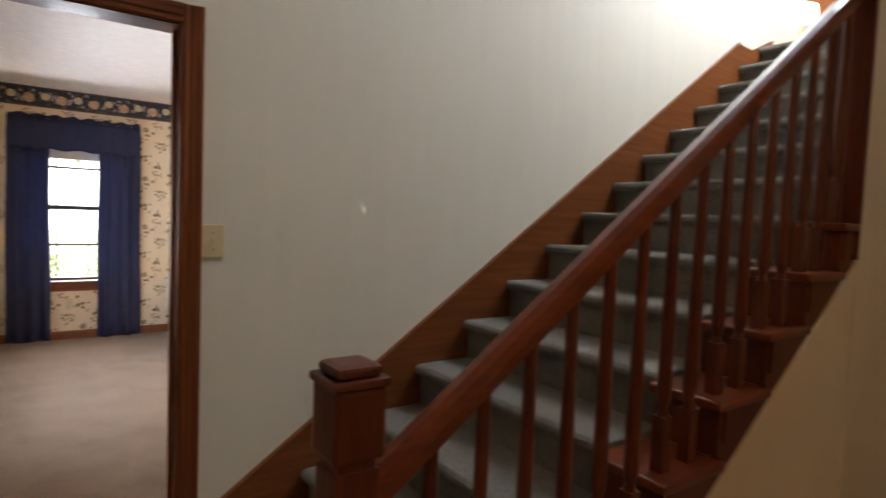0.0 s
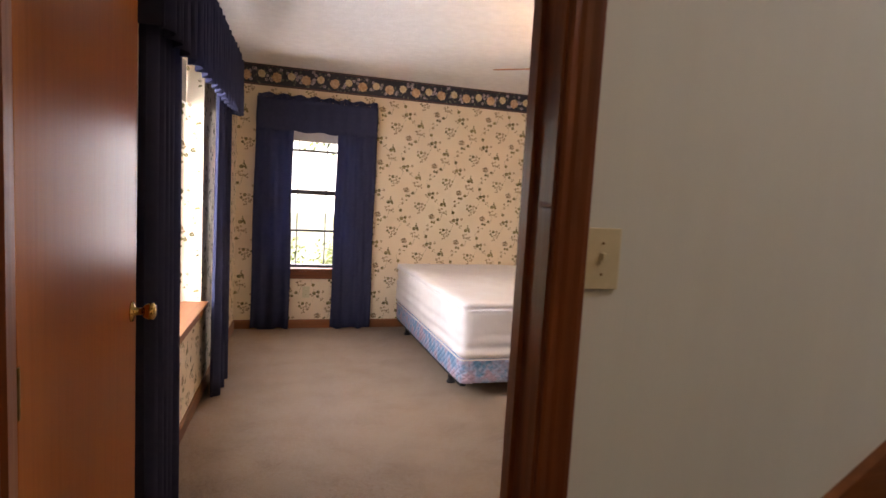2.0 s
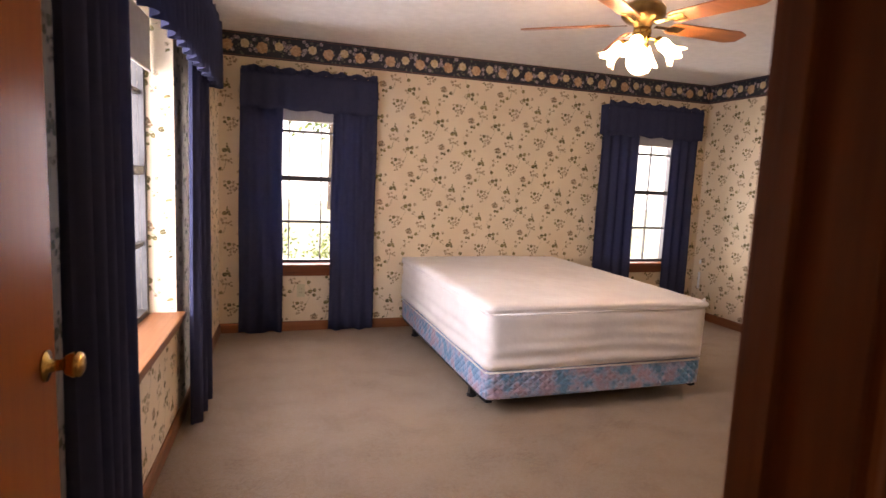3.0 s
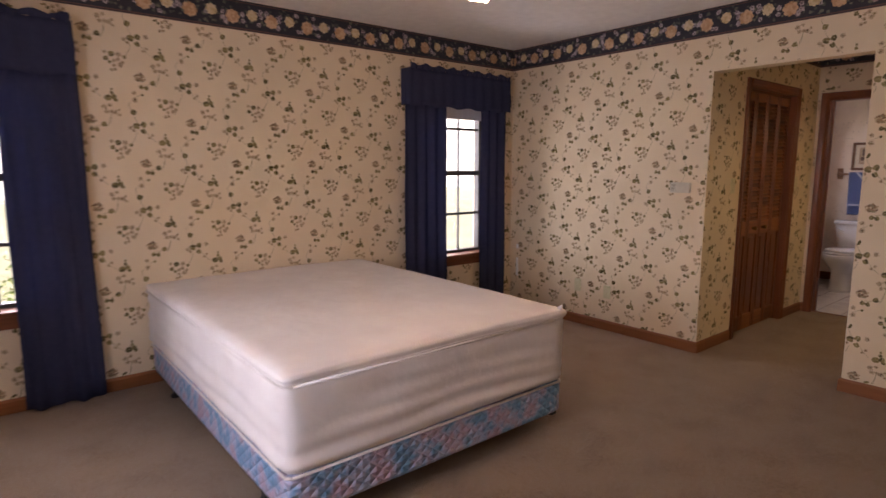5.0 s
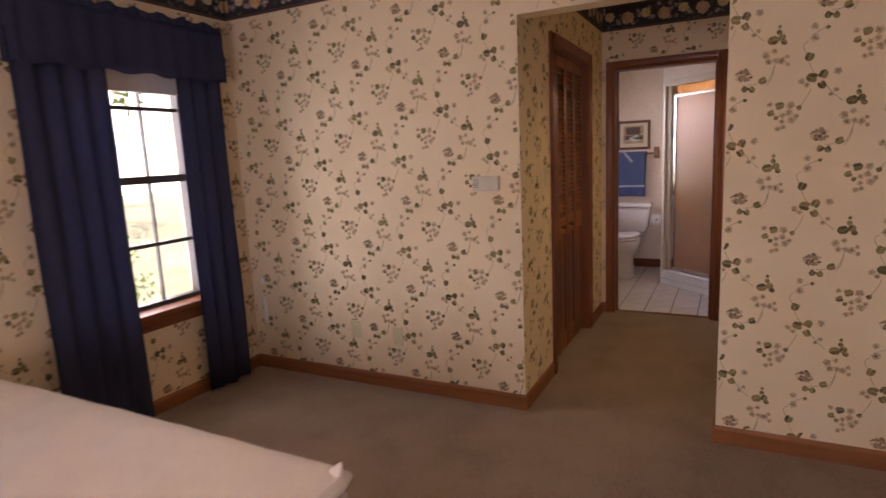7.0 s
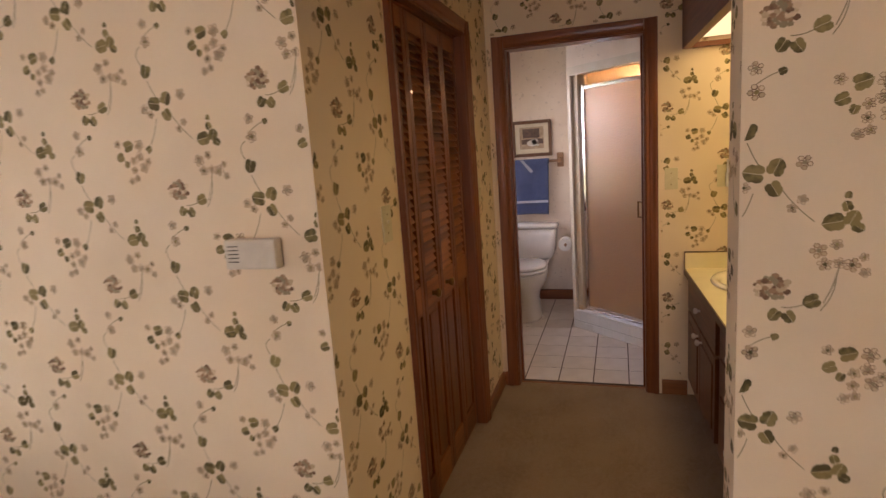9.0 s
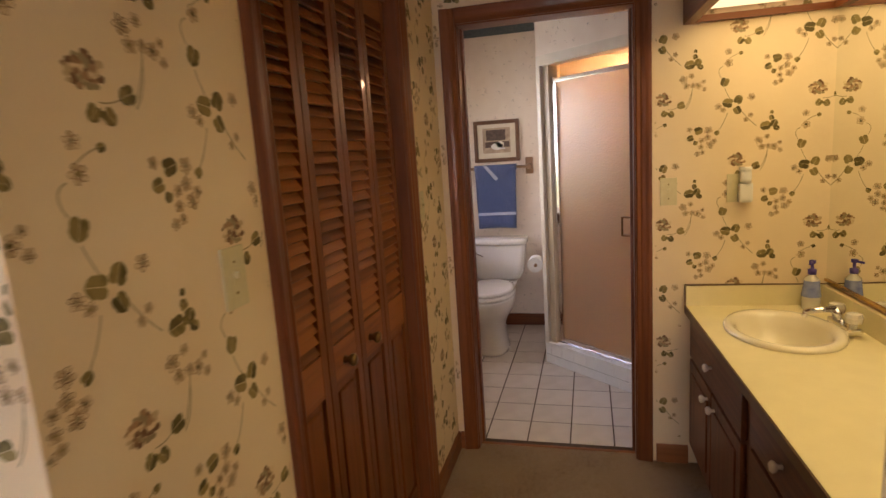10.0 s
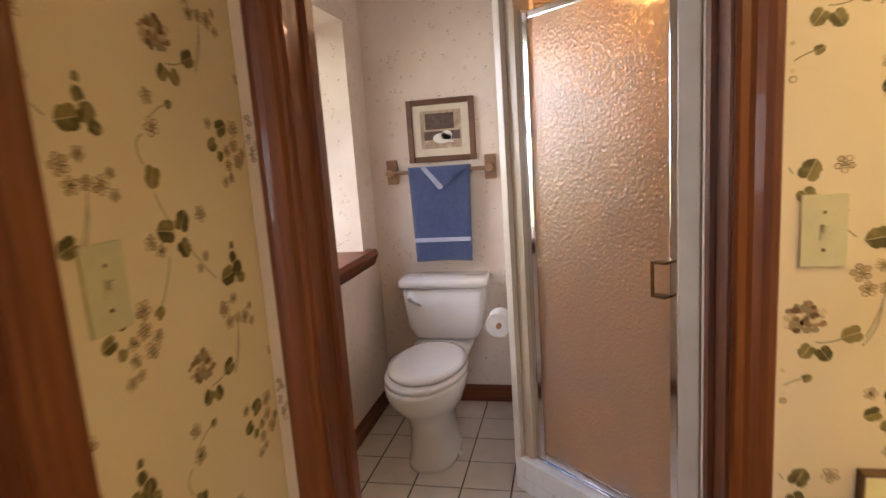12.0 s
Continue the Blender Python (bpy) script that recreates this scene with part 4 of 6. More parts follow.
# the corner of the sheet stands up in a small pinched ear
tip = lathe([(0.045, -0.02), (0.034, 0.012), (0.016, 0.034), (0.003, 0.046)], (BX1 - 0.022, BY0 + 0.022, 0.648), Matrix.Rotation(radians(20), 4, "X") @ Matrix.Rotation(radians(22), 4, "Y") @ Matrix.Scale(0.55, 4, (1, -1, 0)), 14)
part("sheet_corner", tip, SHEET, mattress, smooth=True)

# ---- ceiling fan ----
FX, FY = -2.655, -2.38
fan = thing("ceiling_fan", (FX, FY, TOP), "brass ceiling fan with wooden blades and lit frosted tulip shades", "ceiling fan")
part("canopy", lathe([(0.065, 0), (0.062, -0.03), (0.03, -0.06), (0.012, -0.065)], (FX, FY, TOP)), OLD_BRASS, fan, smooth=True)
part("downrod", rod((FX, FY, TOP - 0.13), (FX, FY, TOP - 0.06), 0.011), OLD_BRASS, fan)
part("motor", lathe([(0.03, 2.375), (0.095, 2.365), (0.115, 2.34), (0.115, 2.30), (0.09, 2.275), (0.05, 2.265), (0.045, 2.24)], (FX, FY, 0)), OLD_BRASS, fan, smooth=True)
part("light_hub", lathe([(0.045, 2.242), (0.05, 2.215), (0.04, 2.18), (0.028, 2.16), (0.02, 2.145)], (FX, FY, 0)), BRASS, fan, smooth=True)
for i in range(5):
    R = Matrix.Translation((FX, FY, 0)) @ Matrix.Rotation(radians(143 + 72 * i), 4, "Z")
    tilt = Matrix.Translation((0, 0, 2.262)) @ Matrix.Rotation(radians(-11), 4, "X")
    o = [(0.17, -0.045), (0.2, -0.058), (0.60, -0.068), (0.655, -0.04), (0.655, 0.04), (0.60, 0.068), (0.2, 0.058), (0.17, 0.045)]
    b = prism(o, "z", -0.003, 0.003)
    b.transform(R @ tilt)
    part("blade", b, BLADE, fan)
    b = box(0.08, 0.19, -0.014, 0.014, -0.006, -0.003)
    box(0.17, 0.25, -0.032, 0.032, -0.007, -0.0035, bm=b)
    b.transform(R @ tilt)
    part("blade_iron", b, BRASS, fan)


def tulip(r, length, ruffle, bm=None):
    own = bmesh.new()
    prof = ((0.022, 0.0), (0.034, 0.12), (0.040, 0.3), (0.036, 0.5), (0.040, 0.72), (0.058, 0.9), (0.068, 1.0))
    rings = []
    for k, (rr, t) in enumerate(prof):
        rings.append([own.verts.new(((rr * r / 0.06) * (1 + ruffle * t ** 3 * math.sin(6 * a)) * math.cos(a), (rr * r / 0.06) * (1 + ruffle * t ** 3 * math.sin(6 * a)) * math.sin(a),
                                     t * length + (0.012 * t ** 4 * math.sin(6 * a)))) for a in [i * math.tau / 36 for i in range(36)]])
    for a, b in zip(rings, rings[1:]):
        for i in range(36):
            own.faces.new((a[i], a[(i + 1) % 36], b[(i + 1) % 36], b[i]))
    bmesh.ops.solidify(own, geom=own.faces[:], thickness=0.003)
    return join(bm, own)


for i in range(4):
    ang = radians(-47 + 90 * i)
    ux, uy = math.cos(ang), math.sin(ang)
    a = Vector((FX + ux * 0.03, FY + uy * 0.03, 2.19))
    b = Vector((FX + ux * 0.085, FY + uy * 0.085, 2.175))
    arm = rod(a, b, 0.007)
    part("lamp_arm", arm, BRASS, fan)
    way = Vector((ux * 0.8, uy * 0.8, -0.75)).normalized()
    q = way.to_track_quat("Z", "Y").to_matrix().to_4x4()
    part("fitter", lathe([(0.012, -0.01), (0.024, 0.0), (0.026, 0.02)], b, q), BRASS, fan, smooth=True)
    t = tulip(0.052, 0.125, 0.12)
    t.transform(Matrix.Translation(b + way * 0.008) @ q)
    part("shade", t, SHADE, fan, "lit frosted glass tulip shade", smooth=True)
    p = b + way * 0.07
    bulb("fan_bulb", *p, 1.55, WARM, 0.02)
g = bmesh.new()
bmesh.ops.create_uvsphere(g, u_segments=28, v_segments=18, radius=0.072)
g.transform(Matrix.Translation((FX, FY, 2.07)))
part("globe", g, SHADE, fan, "lit white glass globe", smooth=True)

# ---- small things on the bedroom walls ----


def plate(place, w, h, label, category, toggle=True, material=IVORY, slots=False):
    """A wall plate; place maps (across, up, out) to the world."""
    x = place(0, 0, 0)
    T = thing("switch_plate" if toggle else "outlet_plate", x, label, category)

    def slab(u0, u1, v0, v1, d0, d1, bevel=0.0):
        own = box(u0, u1, v0, v1, d0, d1, bevel=bevel)
        for v in own.verts:
            v.co = place(*v.co)
        bmesh.ops.recalc_face_normals(own, faces=own.faces[:])
        return own
    part("plate", slab(-w / 2, w / 2, -h / 2, h / 2, 0.0, 0.006, 0.002), material, T)
    if toggle:
        part("toggle_collar", slab(-0.006, 0.006, -0.013, 0.013, 0.006, 0.0075), material, T)
        part("toggle", slab(-0.0045, 0.0045, -0.001, 0.011, 0.0075, 0.017, 0.001), material, T)
        for v in (-0.03, 0.03):
            part("screw", slab(-0.0025, 0.0025, v - 0.0025, v + 0.0025, 0.006, 0.0072), OLD_BRASS, T)
    else:
        for v in (-0.02, 0.02):
            part("socket", slab(-0.016, 0.016, v - 0.013, v + 0.013, 0.006, 0.0075, 0.0006), material, T)
            if slots:
                for u in (-0.006, 0.006):
                    part("slot", slab(u - 0.0012, u + 0.0012, v - 0.004, v + 0.005, 0.0075, 0.0082), RECESS_SHADE, T)
    return T


plate(lambda u, v, d: (-0.0 - d, -0.85 - u, 0.352 + v), 0.07, 0.114, "ivory outlet plate on the floral wall", "outlet", False)
plate(lambda u, v, d: (-0.0 - d, -1.16 - u, 0.335 + v), 0.07, 0.114, "ivory outlet plate on the floral wall", "outlet", False)
plate(lambda u, v, d: (-4.255 + u, -d, 0.36 + v), 0.07, 0.114, "ivory outlet under the window", "outlet", False, slots=True)
plate(lambda u, v, d: (-4.013 + u, -4.746 - d, 1.287 + v), 0.078, 0.118, "ivory light switch on the white stair wall", "switch")
plate(lambda u, v, d: (0.42 + u, -1.962 - d, 1.258 + v), 0.07, 0.118, "ivory light switch beside the closet", "switch")
plate(lambda u, v, d: (1.685 + u, -1.962 - d, 1.258 + v), 0.07, 0.118, "ivory light switch beside the bathroom door", "switch")
plate(lambda u, v, d: (2.065 - d, -2.946 - u, 1.24 + v), 0.067, 0.116, "ivory light switch on the floral wall", "switch")
plug_plate = plate(lambda u, v, d: (2.065 - d, -3.205 - u, 1.243 + v), 0.067, 0.116, "ivory outlet with a plug-in air freshener", "outlet", False)
fr = thing("air_freshener", (2.04, -3.235, 1.19), "white plug-in air freshener in the outlet", "air freshener")
part("body", box(2.02, 2.056, -3.262, -3.21, 1.185, 1.265, bevel=0.010), WHITE_PLASTIC, fr)
part("refill", lathe([(0.020, 0), (0.022, 0.02), (0.022, 0.045), (0.019, 0.05), (0.023, 0.053), (0.023, 0.066)], (2.035, -3.235, 1.262)), WHITE_PLASTIC, fr, smooth=True)
th = thing("thermostat", (-0.02, -1.777, 1.21), "pale grey plastic thermostat box on the floral wall", "thermostat")
part("cover", box(-0.040, -0.006, -1.853, -1.702, 1.211, 1.288, bevel=0.005), GREY_PLASTIC, th)
part("base", box(-0.006, 0.0, -1.848, -1.707, 1.215, 1.284), GREY_PLASTIC, th)
for i in range(5):
    part("grille_slot", box(-0.0408, -0.0398, -1.745, -1.712, 1.23 + 0.010 * i, 1.2325 + 0.010 * i), RECESS_SHADE, th)
# two slits of sunlight by the corner, shaped as thin white pieces
for z0, z1 in ((0.598, 0.643), (0.324, 0.509)):
    solo("corner_clip", box(-0.012, 0.0, -0.113, -0.090, z0, z1, bevel=0.003), SUN_SLIT_WHITE, "narrow white piece standing in for a slit of sunlight in the corner", "clip")

# ---- bedroom door, open into the room ----
door = thing("door_1", (-5.018, -4.615, 0), "smooth orange-brown wooden door standing open", "door", kind="structure")
part("leaf", box(-5.050, -5.014, -4.612, -3.735, 0.012, 2.018, bevel=0.002), DOOR_WOOD, door)
for s, x in ((1, -5.014), (-1, -5.050)):
    q = Matrix.Rotation(radians(90 * s), 4, "Y")
    part("knob", lathe([(0.032, 0), (0.032, 0.004), (0.014, 0.008), (0.011, 0.03), (0.020, 0.036), (0.027, 0.05), (0.026, 0.062), (0.016, 0.068)], (x, -3.795, 0.985), q), BRASS, door, "brass door knob", smooth=True)
part("latch_plate", box(-5.045, -5.019, -3.737, -3.734, 0.95, 1.01), BRASS, door)
for z in (0.25, 1.02, 1.8):
    part("hinge", rod((-5.016, -4.611, z - 0.045), (-5.016, -4.611, z + 0.045), 0.006), OLD_BRASS, door)

# ---- stairs ----
RISE, RUN, SX0 = 0.183, 0.266, -3.923
YW, YO = -4.746, -6.03
stairs = thing("stairs", (SX0, (YW + YO) / 2, 0), "straight stairs in worn grey-green carpet with stained wooden skirt", "stairs", kind="structure")
NSTEP = 15
for n in range(1, NSTEP + 1):
    x, z = SX0 + RUN * (n - 1), RISE * n
    nose = [(x + 0.03, z - RISE), (x + 0.028, z - 0.05), (x + 0.004, z - 0.044), (x - 0.006, z - 0.028), (x - 0.004, z - 0.012), (x + 0.01, z),
            (x + RUN + 0.03 if n < NSTEP else x + 1.6, z), (x + RUN + 0.03 if n < NSTEP else x + 1.6, z - RISE)]
    part("step", prism(nose, "y", YO + 0.215 if n < 9 else -5.90, YW - 0.02), STAIR_CARPET, stairs)
    if n < 9:
        part("tread_end", box(x - 0.045, min(x + RUN - 0.002, -1.954), YO - 0.028, YO + 0.22, z - 0.05, z - 0.02, bevel=0.009), RAIL_WOOD, stairs)
        part("riser_end", box(x + 0.0, x + 0.018, YO, YO + 0.22, z - RISE - 0.02, z - 0.05), POST_WOOD, stairs)
        part("bracket", prism([(x + 0.02, z - 0.05), (x + RUN - 0.05, z - 0.05), (x + RUN - 0.05, z - 0.07), (x + 0.17, z - 0.095), (x + 0.10, z - 0.14), (x + 0.045, z - 0.16), (x + 0.02, z - 0.16)],
                              "y", YO - 0.008, YO), POST_WOOD, stairs)
line = lambda x: RISE + (x - SX0) * RISE / RUN
top_x = SX0 + RUN * 14
sk = [(SX0 - 0.16, 0.0), (SX0 - 0.16, line(SX0 - 0.16) + 0.16), (top_x - 0.28, line(top_x - 0.28) + 0.16), (top_x - 0.10, line(top_x - 0.28) + 0.15), (top_x + 0.2, NSTEP * RISE + 0.09),
      (top_x + 0.2, NSTEP * RISE - 0.3), (SX0 + 0.55, 0.0)]
part("skirt_board", prism(sk, "y", YW - 0.02, YW - 0.0005), SKIRT_WOOD, stairs, "orange-brown wooden skirt board")
cap = [(SX0 - 0.16, line(SX0 - 0.16) + 0.16), (top_x - 0.28, line(top_x - 0.28) + 0.16), (top_x - 0.28, line(top_x - 0.28) + 0.172), (SX0 - 0.16, line(SX0 - 0.16) + 0.172)]
part("skirt_cap", prism(cap, "y", YW - 0.026, YW - 0.0005), SKIRT_WOOD, stairs)
xs1 = -1.93
st = []
for n in range(1, 9):
    x = SX0 + RUN * (n - 1) + 0.018
    st += [(x, RISE * (n - 1) - 0.05 if n > 1 else 0.0), (x, RISE * n - 0.05)]
st += [(xs1, RISE * 8 - 0.05), (xs1, line(xs1) - 0.265), (SX0 + 0.14, 0.0)]
part("stringer", prism(st, "y", YO, YO + 0.03), POST_WOOD, stairs, "dark red-brown stained open stringer")
bm = prism([(SX0 + 0.14, 0.0), (xs1, line(xs1) - 0.265), (xs1, 0.0)], "y", YO - 0.012, YO + 0.09)
tagged(part("wall_under_stair", bm, BEIGE_WALL), "beige painted wall under the stairs", "wall", kind="structure")
rail = thing("stair_railing", (SX0, YO + 0.06, 0), "dark red-brown wooden banister with square balusters and a newel", "railing", kind="structure")
YR = YO + 0.045
NX = SX0 - 0.15
part("newel", box(NX - 0.043, NX + 0.043, YR - 0.043, YR + 0.043, 0, 0.955, bevel=0.004), POST_WOOD, rail)
part("newel_neck", box(NX - 0.036, NX + 0.036, YR - 0.036, YR + 0.036, 0.95, 0.985), POST_WOOD, rail)
part("newel_block", box(NX - 0.050, NX + 0.050, YR - 0.050, YR + 0.050, 0.975, 1.105, bevel=0.008), POST_WOOD, rail)
capb = box(NX - 0.056, NX + 0.056, YR - 0.056, YR + 0.056, 1.105, 1.122, bevel=0.006)
box(NX - 0.046, NX + 0.046, YR - 0.046, YR + 0.046, 1.12, 1.145, bm=capb, bevel=0.016)
part("newel_cap", capb, POST_WOOD, rail)
rail_z = lambda x: 1.384 + 0.70 * (x + 3.326)
dz = 0.70
ln = math.hypot(1, dz)
prof = [(-0.030, -0.028), (-0.032, 0.0), (-0.026, 0.022), (-0.012, 0.034), (0.012, 0.034), (0.026, 0.022), (0.032, 0.0), (0.030, -0.028)]
hb = bmesh.new()
x0, x1 = NX + 0.04, xs1
ends = [[hb.verts.new((x, YR + p, rail_z(x) + q * ln)) for p, q in prof] for x in (x0, x1)]
hb.faces.new(ends[0])
hb.faces.new(ends[1][::-1])
for i in range(8):
    hb.faces.new((ends[0][i], ends[1][i], ends[1][(i + 1) % 8], ends[0][(i + 1) % 8]))
bmesh.ops.recalc_face_normals(hb, faces=hb.faces[:])
part("handrail", hb, RAIL_WOOD, rail, "worn glossy wooden handrail", smooth=False)
for n in range(1, 9):
    for k in (0.035, 0.168):
        x = SX0 + RUN * (n - 1) + k
        if x < xs1 - 0.03:
            z0 = RISE * n - 0.02
            b = box(x - 0.019, x + 0.019, YR - 0.019, YR + 0.019, z0, z0 + 0.16)
            lathe([(0.018, 0.16), (0.013, 0.18), (0.020, 0.21), (0.019, 0.45), (0.016, 0.65), (0.015, rail_z(x) - 0.02 - z0)], (x, YR, z0), None, 12, b)
            part("baluster", b, POST_WOOD, rail)
part("wall_post", box(xs1 - 0.022, xs1 - 0.001, -6.05, -5.90, line(xs1) - 0.25, 5.0, bevel=0.003), POST_WOOD, rail, "dark wooden board on the wall end")
lamp = thing("wall_lamp", (0.9, -4.52, 3.2), "lit frosted glass lamp at the stair head", "lamp")
TURNED = Matrix.Translation((0.42 - 0.9, -4.79 + 4.52, 3.13 - 3.2))
part("shade", lathe([(0.05, 0), (0.07, 0.06), (0.06, 0.13), (0.03, 0.15)], (0.9, -4.55, 3.12)), LAMP_GLOW, lamp, smooth=True)
part("stem", rod((0.9, -4.55, 3.26), (0.9, -4.55, 3.36), 0.012), OLD_BRASS, lamp)
TURNED = Matrix.Identity(4)
bulb("stair_bulb", 0.2, -5.4, 3.3, 0.9, (1, 0.8, 0.55), 0.05)
tagged(part("wall_stair_head", box(0.62, 0.72, -5.9, -4.747, NSTEP * RISE, 5.2), SKIRT_WOOD), "orange-brown wooden wall at the stair head", "wall", kind="structure")

# ---- ceiling vent and added hall lamp ----
vent = thing("ceiling_vent", (-0.425, -2.31, TOP), "cream metal ceiling vent with long slats", "vent")
vf = box(-0.515, -0.495, -2.50, -2.12, TOP - 0.012, TOP - 0.0005, bevel=0.002)
for a in ((-0.355, -0.335, -2.50, -2.12), (-0.495, -0.355, -2.14, -2.12), (-0.495, -0.355, -2.50, -2.48)):
    box(*a, TOP - 0.012, TOP - 0.0005, bm=vf, bevel=0.002)
part("frame", vf, IVORY, vent)
part("backing", box(-0.495, -0.355, -2.48, -2.14, TOP - 0.003, TOP - 0.0008), RECESS_SHADE, vent)
for i in range(7):
    x = -0.485 + i * 0.02
    part("slat", box(-0.008, 0.008, -2.48, -2.14, -0.0008, 0.0008, m=Matrix.Translation((x, 0, TOP - 0.007)) @ Matrix.Rotation(radians(35), 4, "Y")), IVORY, vent)
# unseen fixture and bulb, added to brighten the hall walls and stairs
hl = thing("added_hall_lamp", (-3.8, -7.8, TOP + 0.1), "added glass globe that lights the hall from behind the camera", "lamp")
part("canopy", lathe([(0.07, 0), (0.065, -0.02), (0.03, -0.03)], (-3.8, -7.8, TOP + 0.1)), OLD_BRASS, hl, smooth=True)
hg = bmesh.new()
bmesh.ops.create_uvsphere(hg, u_segments=20, v_segments=12, radius=0.09)
hg.transform(Matrix.Translation((-3.8, -7.8, TOP - 0.015)))
part("globe", hg, SHADE, hl, smooth=True)
bulb("hall_fill_bulb", -3.8, -7.8, TOP - 0.14, 5.0, WARM, 0.05)

# ---- closet ----
YC = -1.905
slat_mesh = None
for d, (dx0, dx1, kx) in enumerate(((0.622, 1.075, 0.955), (1.079, 1.532, 1.153))):
    T = thing("bifold_door", ((dx0 + dx1) / 2, YC, 0.01), "red-brown stained louvred bifold closet door, closed", "closet door", "closet doors")
    half = (dx1 - dx0) / 2 - 0.002
    for p in range(2):
        a = dx0 + p * (half + 0.004)
        b = a + half
        sw = 0.036
        for u0, u1 in ((a, a + sw), (b - sw, b)):
            part("stile", box(u0, u1, YC - 0.014, YC + 0.014, 0.012, 2.005, bevel=0.002), LOUVRE_Z, T)
        for z0, z1 in ((0.012, 0.14), (0.83, 0.95), (1.93, 2.005)):
            part("cross_rail", box(a + sw, b - sw, YC - 0.0135, YC + 0.0135, z0, z1), LOUVRE_X, T)
        pb = box(a + sw, b - sw, YC - 0.003, YC + 0.006, 0.14, 0.83)
        box(a + sw + 0.022, b - sw - 0.022, YC - 0.011, YC - 0.002, 0.165, 0.805, bm=pb, bevel=0.006)
        part("raised_panel", pb, LOUVRE_Z, T)
        count = 31
        for i in range(count):
            z = 0.955 + (i + 0.5) * (1.93 - 0.955) / count
            M = Matrix.Translation(((a + b) / 2, YC, z)) @ Matrix.Rotation(radians(56), 4, "X")
            if slat_mesh is None:
                sb = box(-half / 2 + sw, half / 2 - sw, -0.0185, 0.0185, -0.0032, 0.0032)
                slat_mesh = bpy.data.meshes.new("slat")
                sb.to_mesh(slat_mesh)
                sb.free()
                slat_mesh.materials.append(LOUVRE_X)
            s = new("slat", slat_mesh)
            s.parent = T
            s.matrix_basis = PLACES[T].inverted() @ M
    part("knob", lathe([(0.012, 0), (0.009, 0.012), (0.017, 0.02), (0.019, 0.03), (0.012, 0.037)], (kx, YC - 0.0135, 0.888), Matrix.Rotation(radians(90), 4, "X")), OLD_BRASS, T, "dark round knob", smooth=True)
tagged(part("closet_track", box(0.62, 1.534, -1.93, -1.885, 2.008, 2.0148), TRIM_X), "dark closet door track", "track", kind="structure")

# ---- vanity ----
TURNED = VAN_TURN
VX0, VX1, VF, VB, VZ = 0.125, 2.062, -3.045, -3.553, 0.745


def front(T, name, x0, x1, z0, z1, raised=True):
    pb = box(x0, x1, VF, VF + 0.018, z0, z1, bevel=0.003)
    if raised:
        box(x0 + 0.045, x1 - 0.045, VF + 0.016, VF + 0.024, z0 + 0.045, z1 - 0.045, bm=pb, bevel=0.006)
    ob = part(name, pb, CABINET_Z if raised else CABINET_X, T)
    return ob


def knob_at(P, x, z, d=0.018):
    part("knob", lathe([(0.007, 0), (0.006, 0.010), (0.015, 0.018), (0.016, 0.026), (0.009, 0.032)], (x, VF + d, z), Matrix.Rotation(radians(-90), 4, "X"), 16), PORCELAIN, P, "white china knob", smooth=True)


def carcass(name, x0, x1, label):
    T = thing(name, ((x0 + x1) / 2, (VF + VB) / 2, 0), label, "vanity cabinet", "vanity cabinets")
    bb = box(x0, x1, VB, VF, 0.10, VZ - 0.16)
    box(x0, x1, VF - 0.02, VF, VZ - 0.16, VZ - 0.036, bm=bb)
    part("body", bb, CABINET_Z, T)
    # the shade under the cabinet is put into the toe kick's colour
    part("toe_kick", box(x0, x1, VB, VF - 0.07, 0.0, 0.10), RECESS_SHADE, T)
    return T


c1 = carcass("sink_cabinet", 1.245, VX1, "dark stained vanity sink cabinet with two doors")
k = front(c1, "false_front", 1.285, 2.02, 0.53, 0.695, False)
knob_at(k, 1.65, 0.62)
for a, b, kx in ((1.285, 1.648, 1.60), (1.656, 2.02, 1.70)):
    k = front(c1, "door", a, b, 0.12, 0.515)
    knob_at(k, kx, 0.475)
c2 = carcass("drawer_cabinet", 0.66, 1.243, "dark stained vanity cabinet with drawers")
for z0, z1 in ((0.565, 0.695), (0.40, 0.55), (0.12, 0.385)):
    k = front(c2, "drawer", 0.70, 1.203, z0, z1, False)
    knob_at(k, 0.95, (z0 + z1) / 2 + 0.01)
c3 = carcass("end_cabinet", VX0, 0.658, "dark stained vanity end cabinet with a door")
k = front(c3, "door", 0.165, 0.618, 0.12, 0.695)
knob_at(k, 0.56, 0.6)

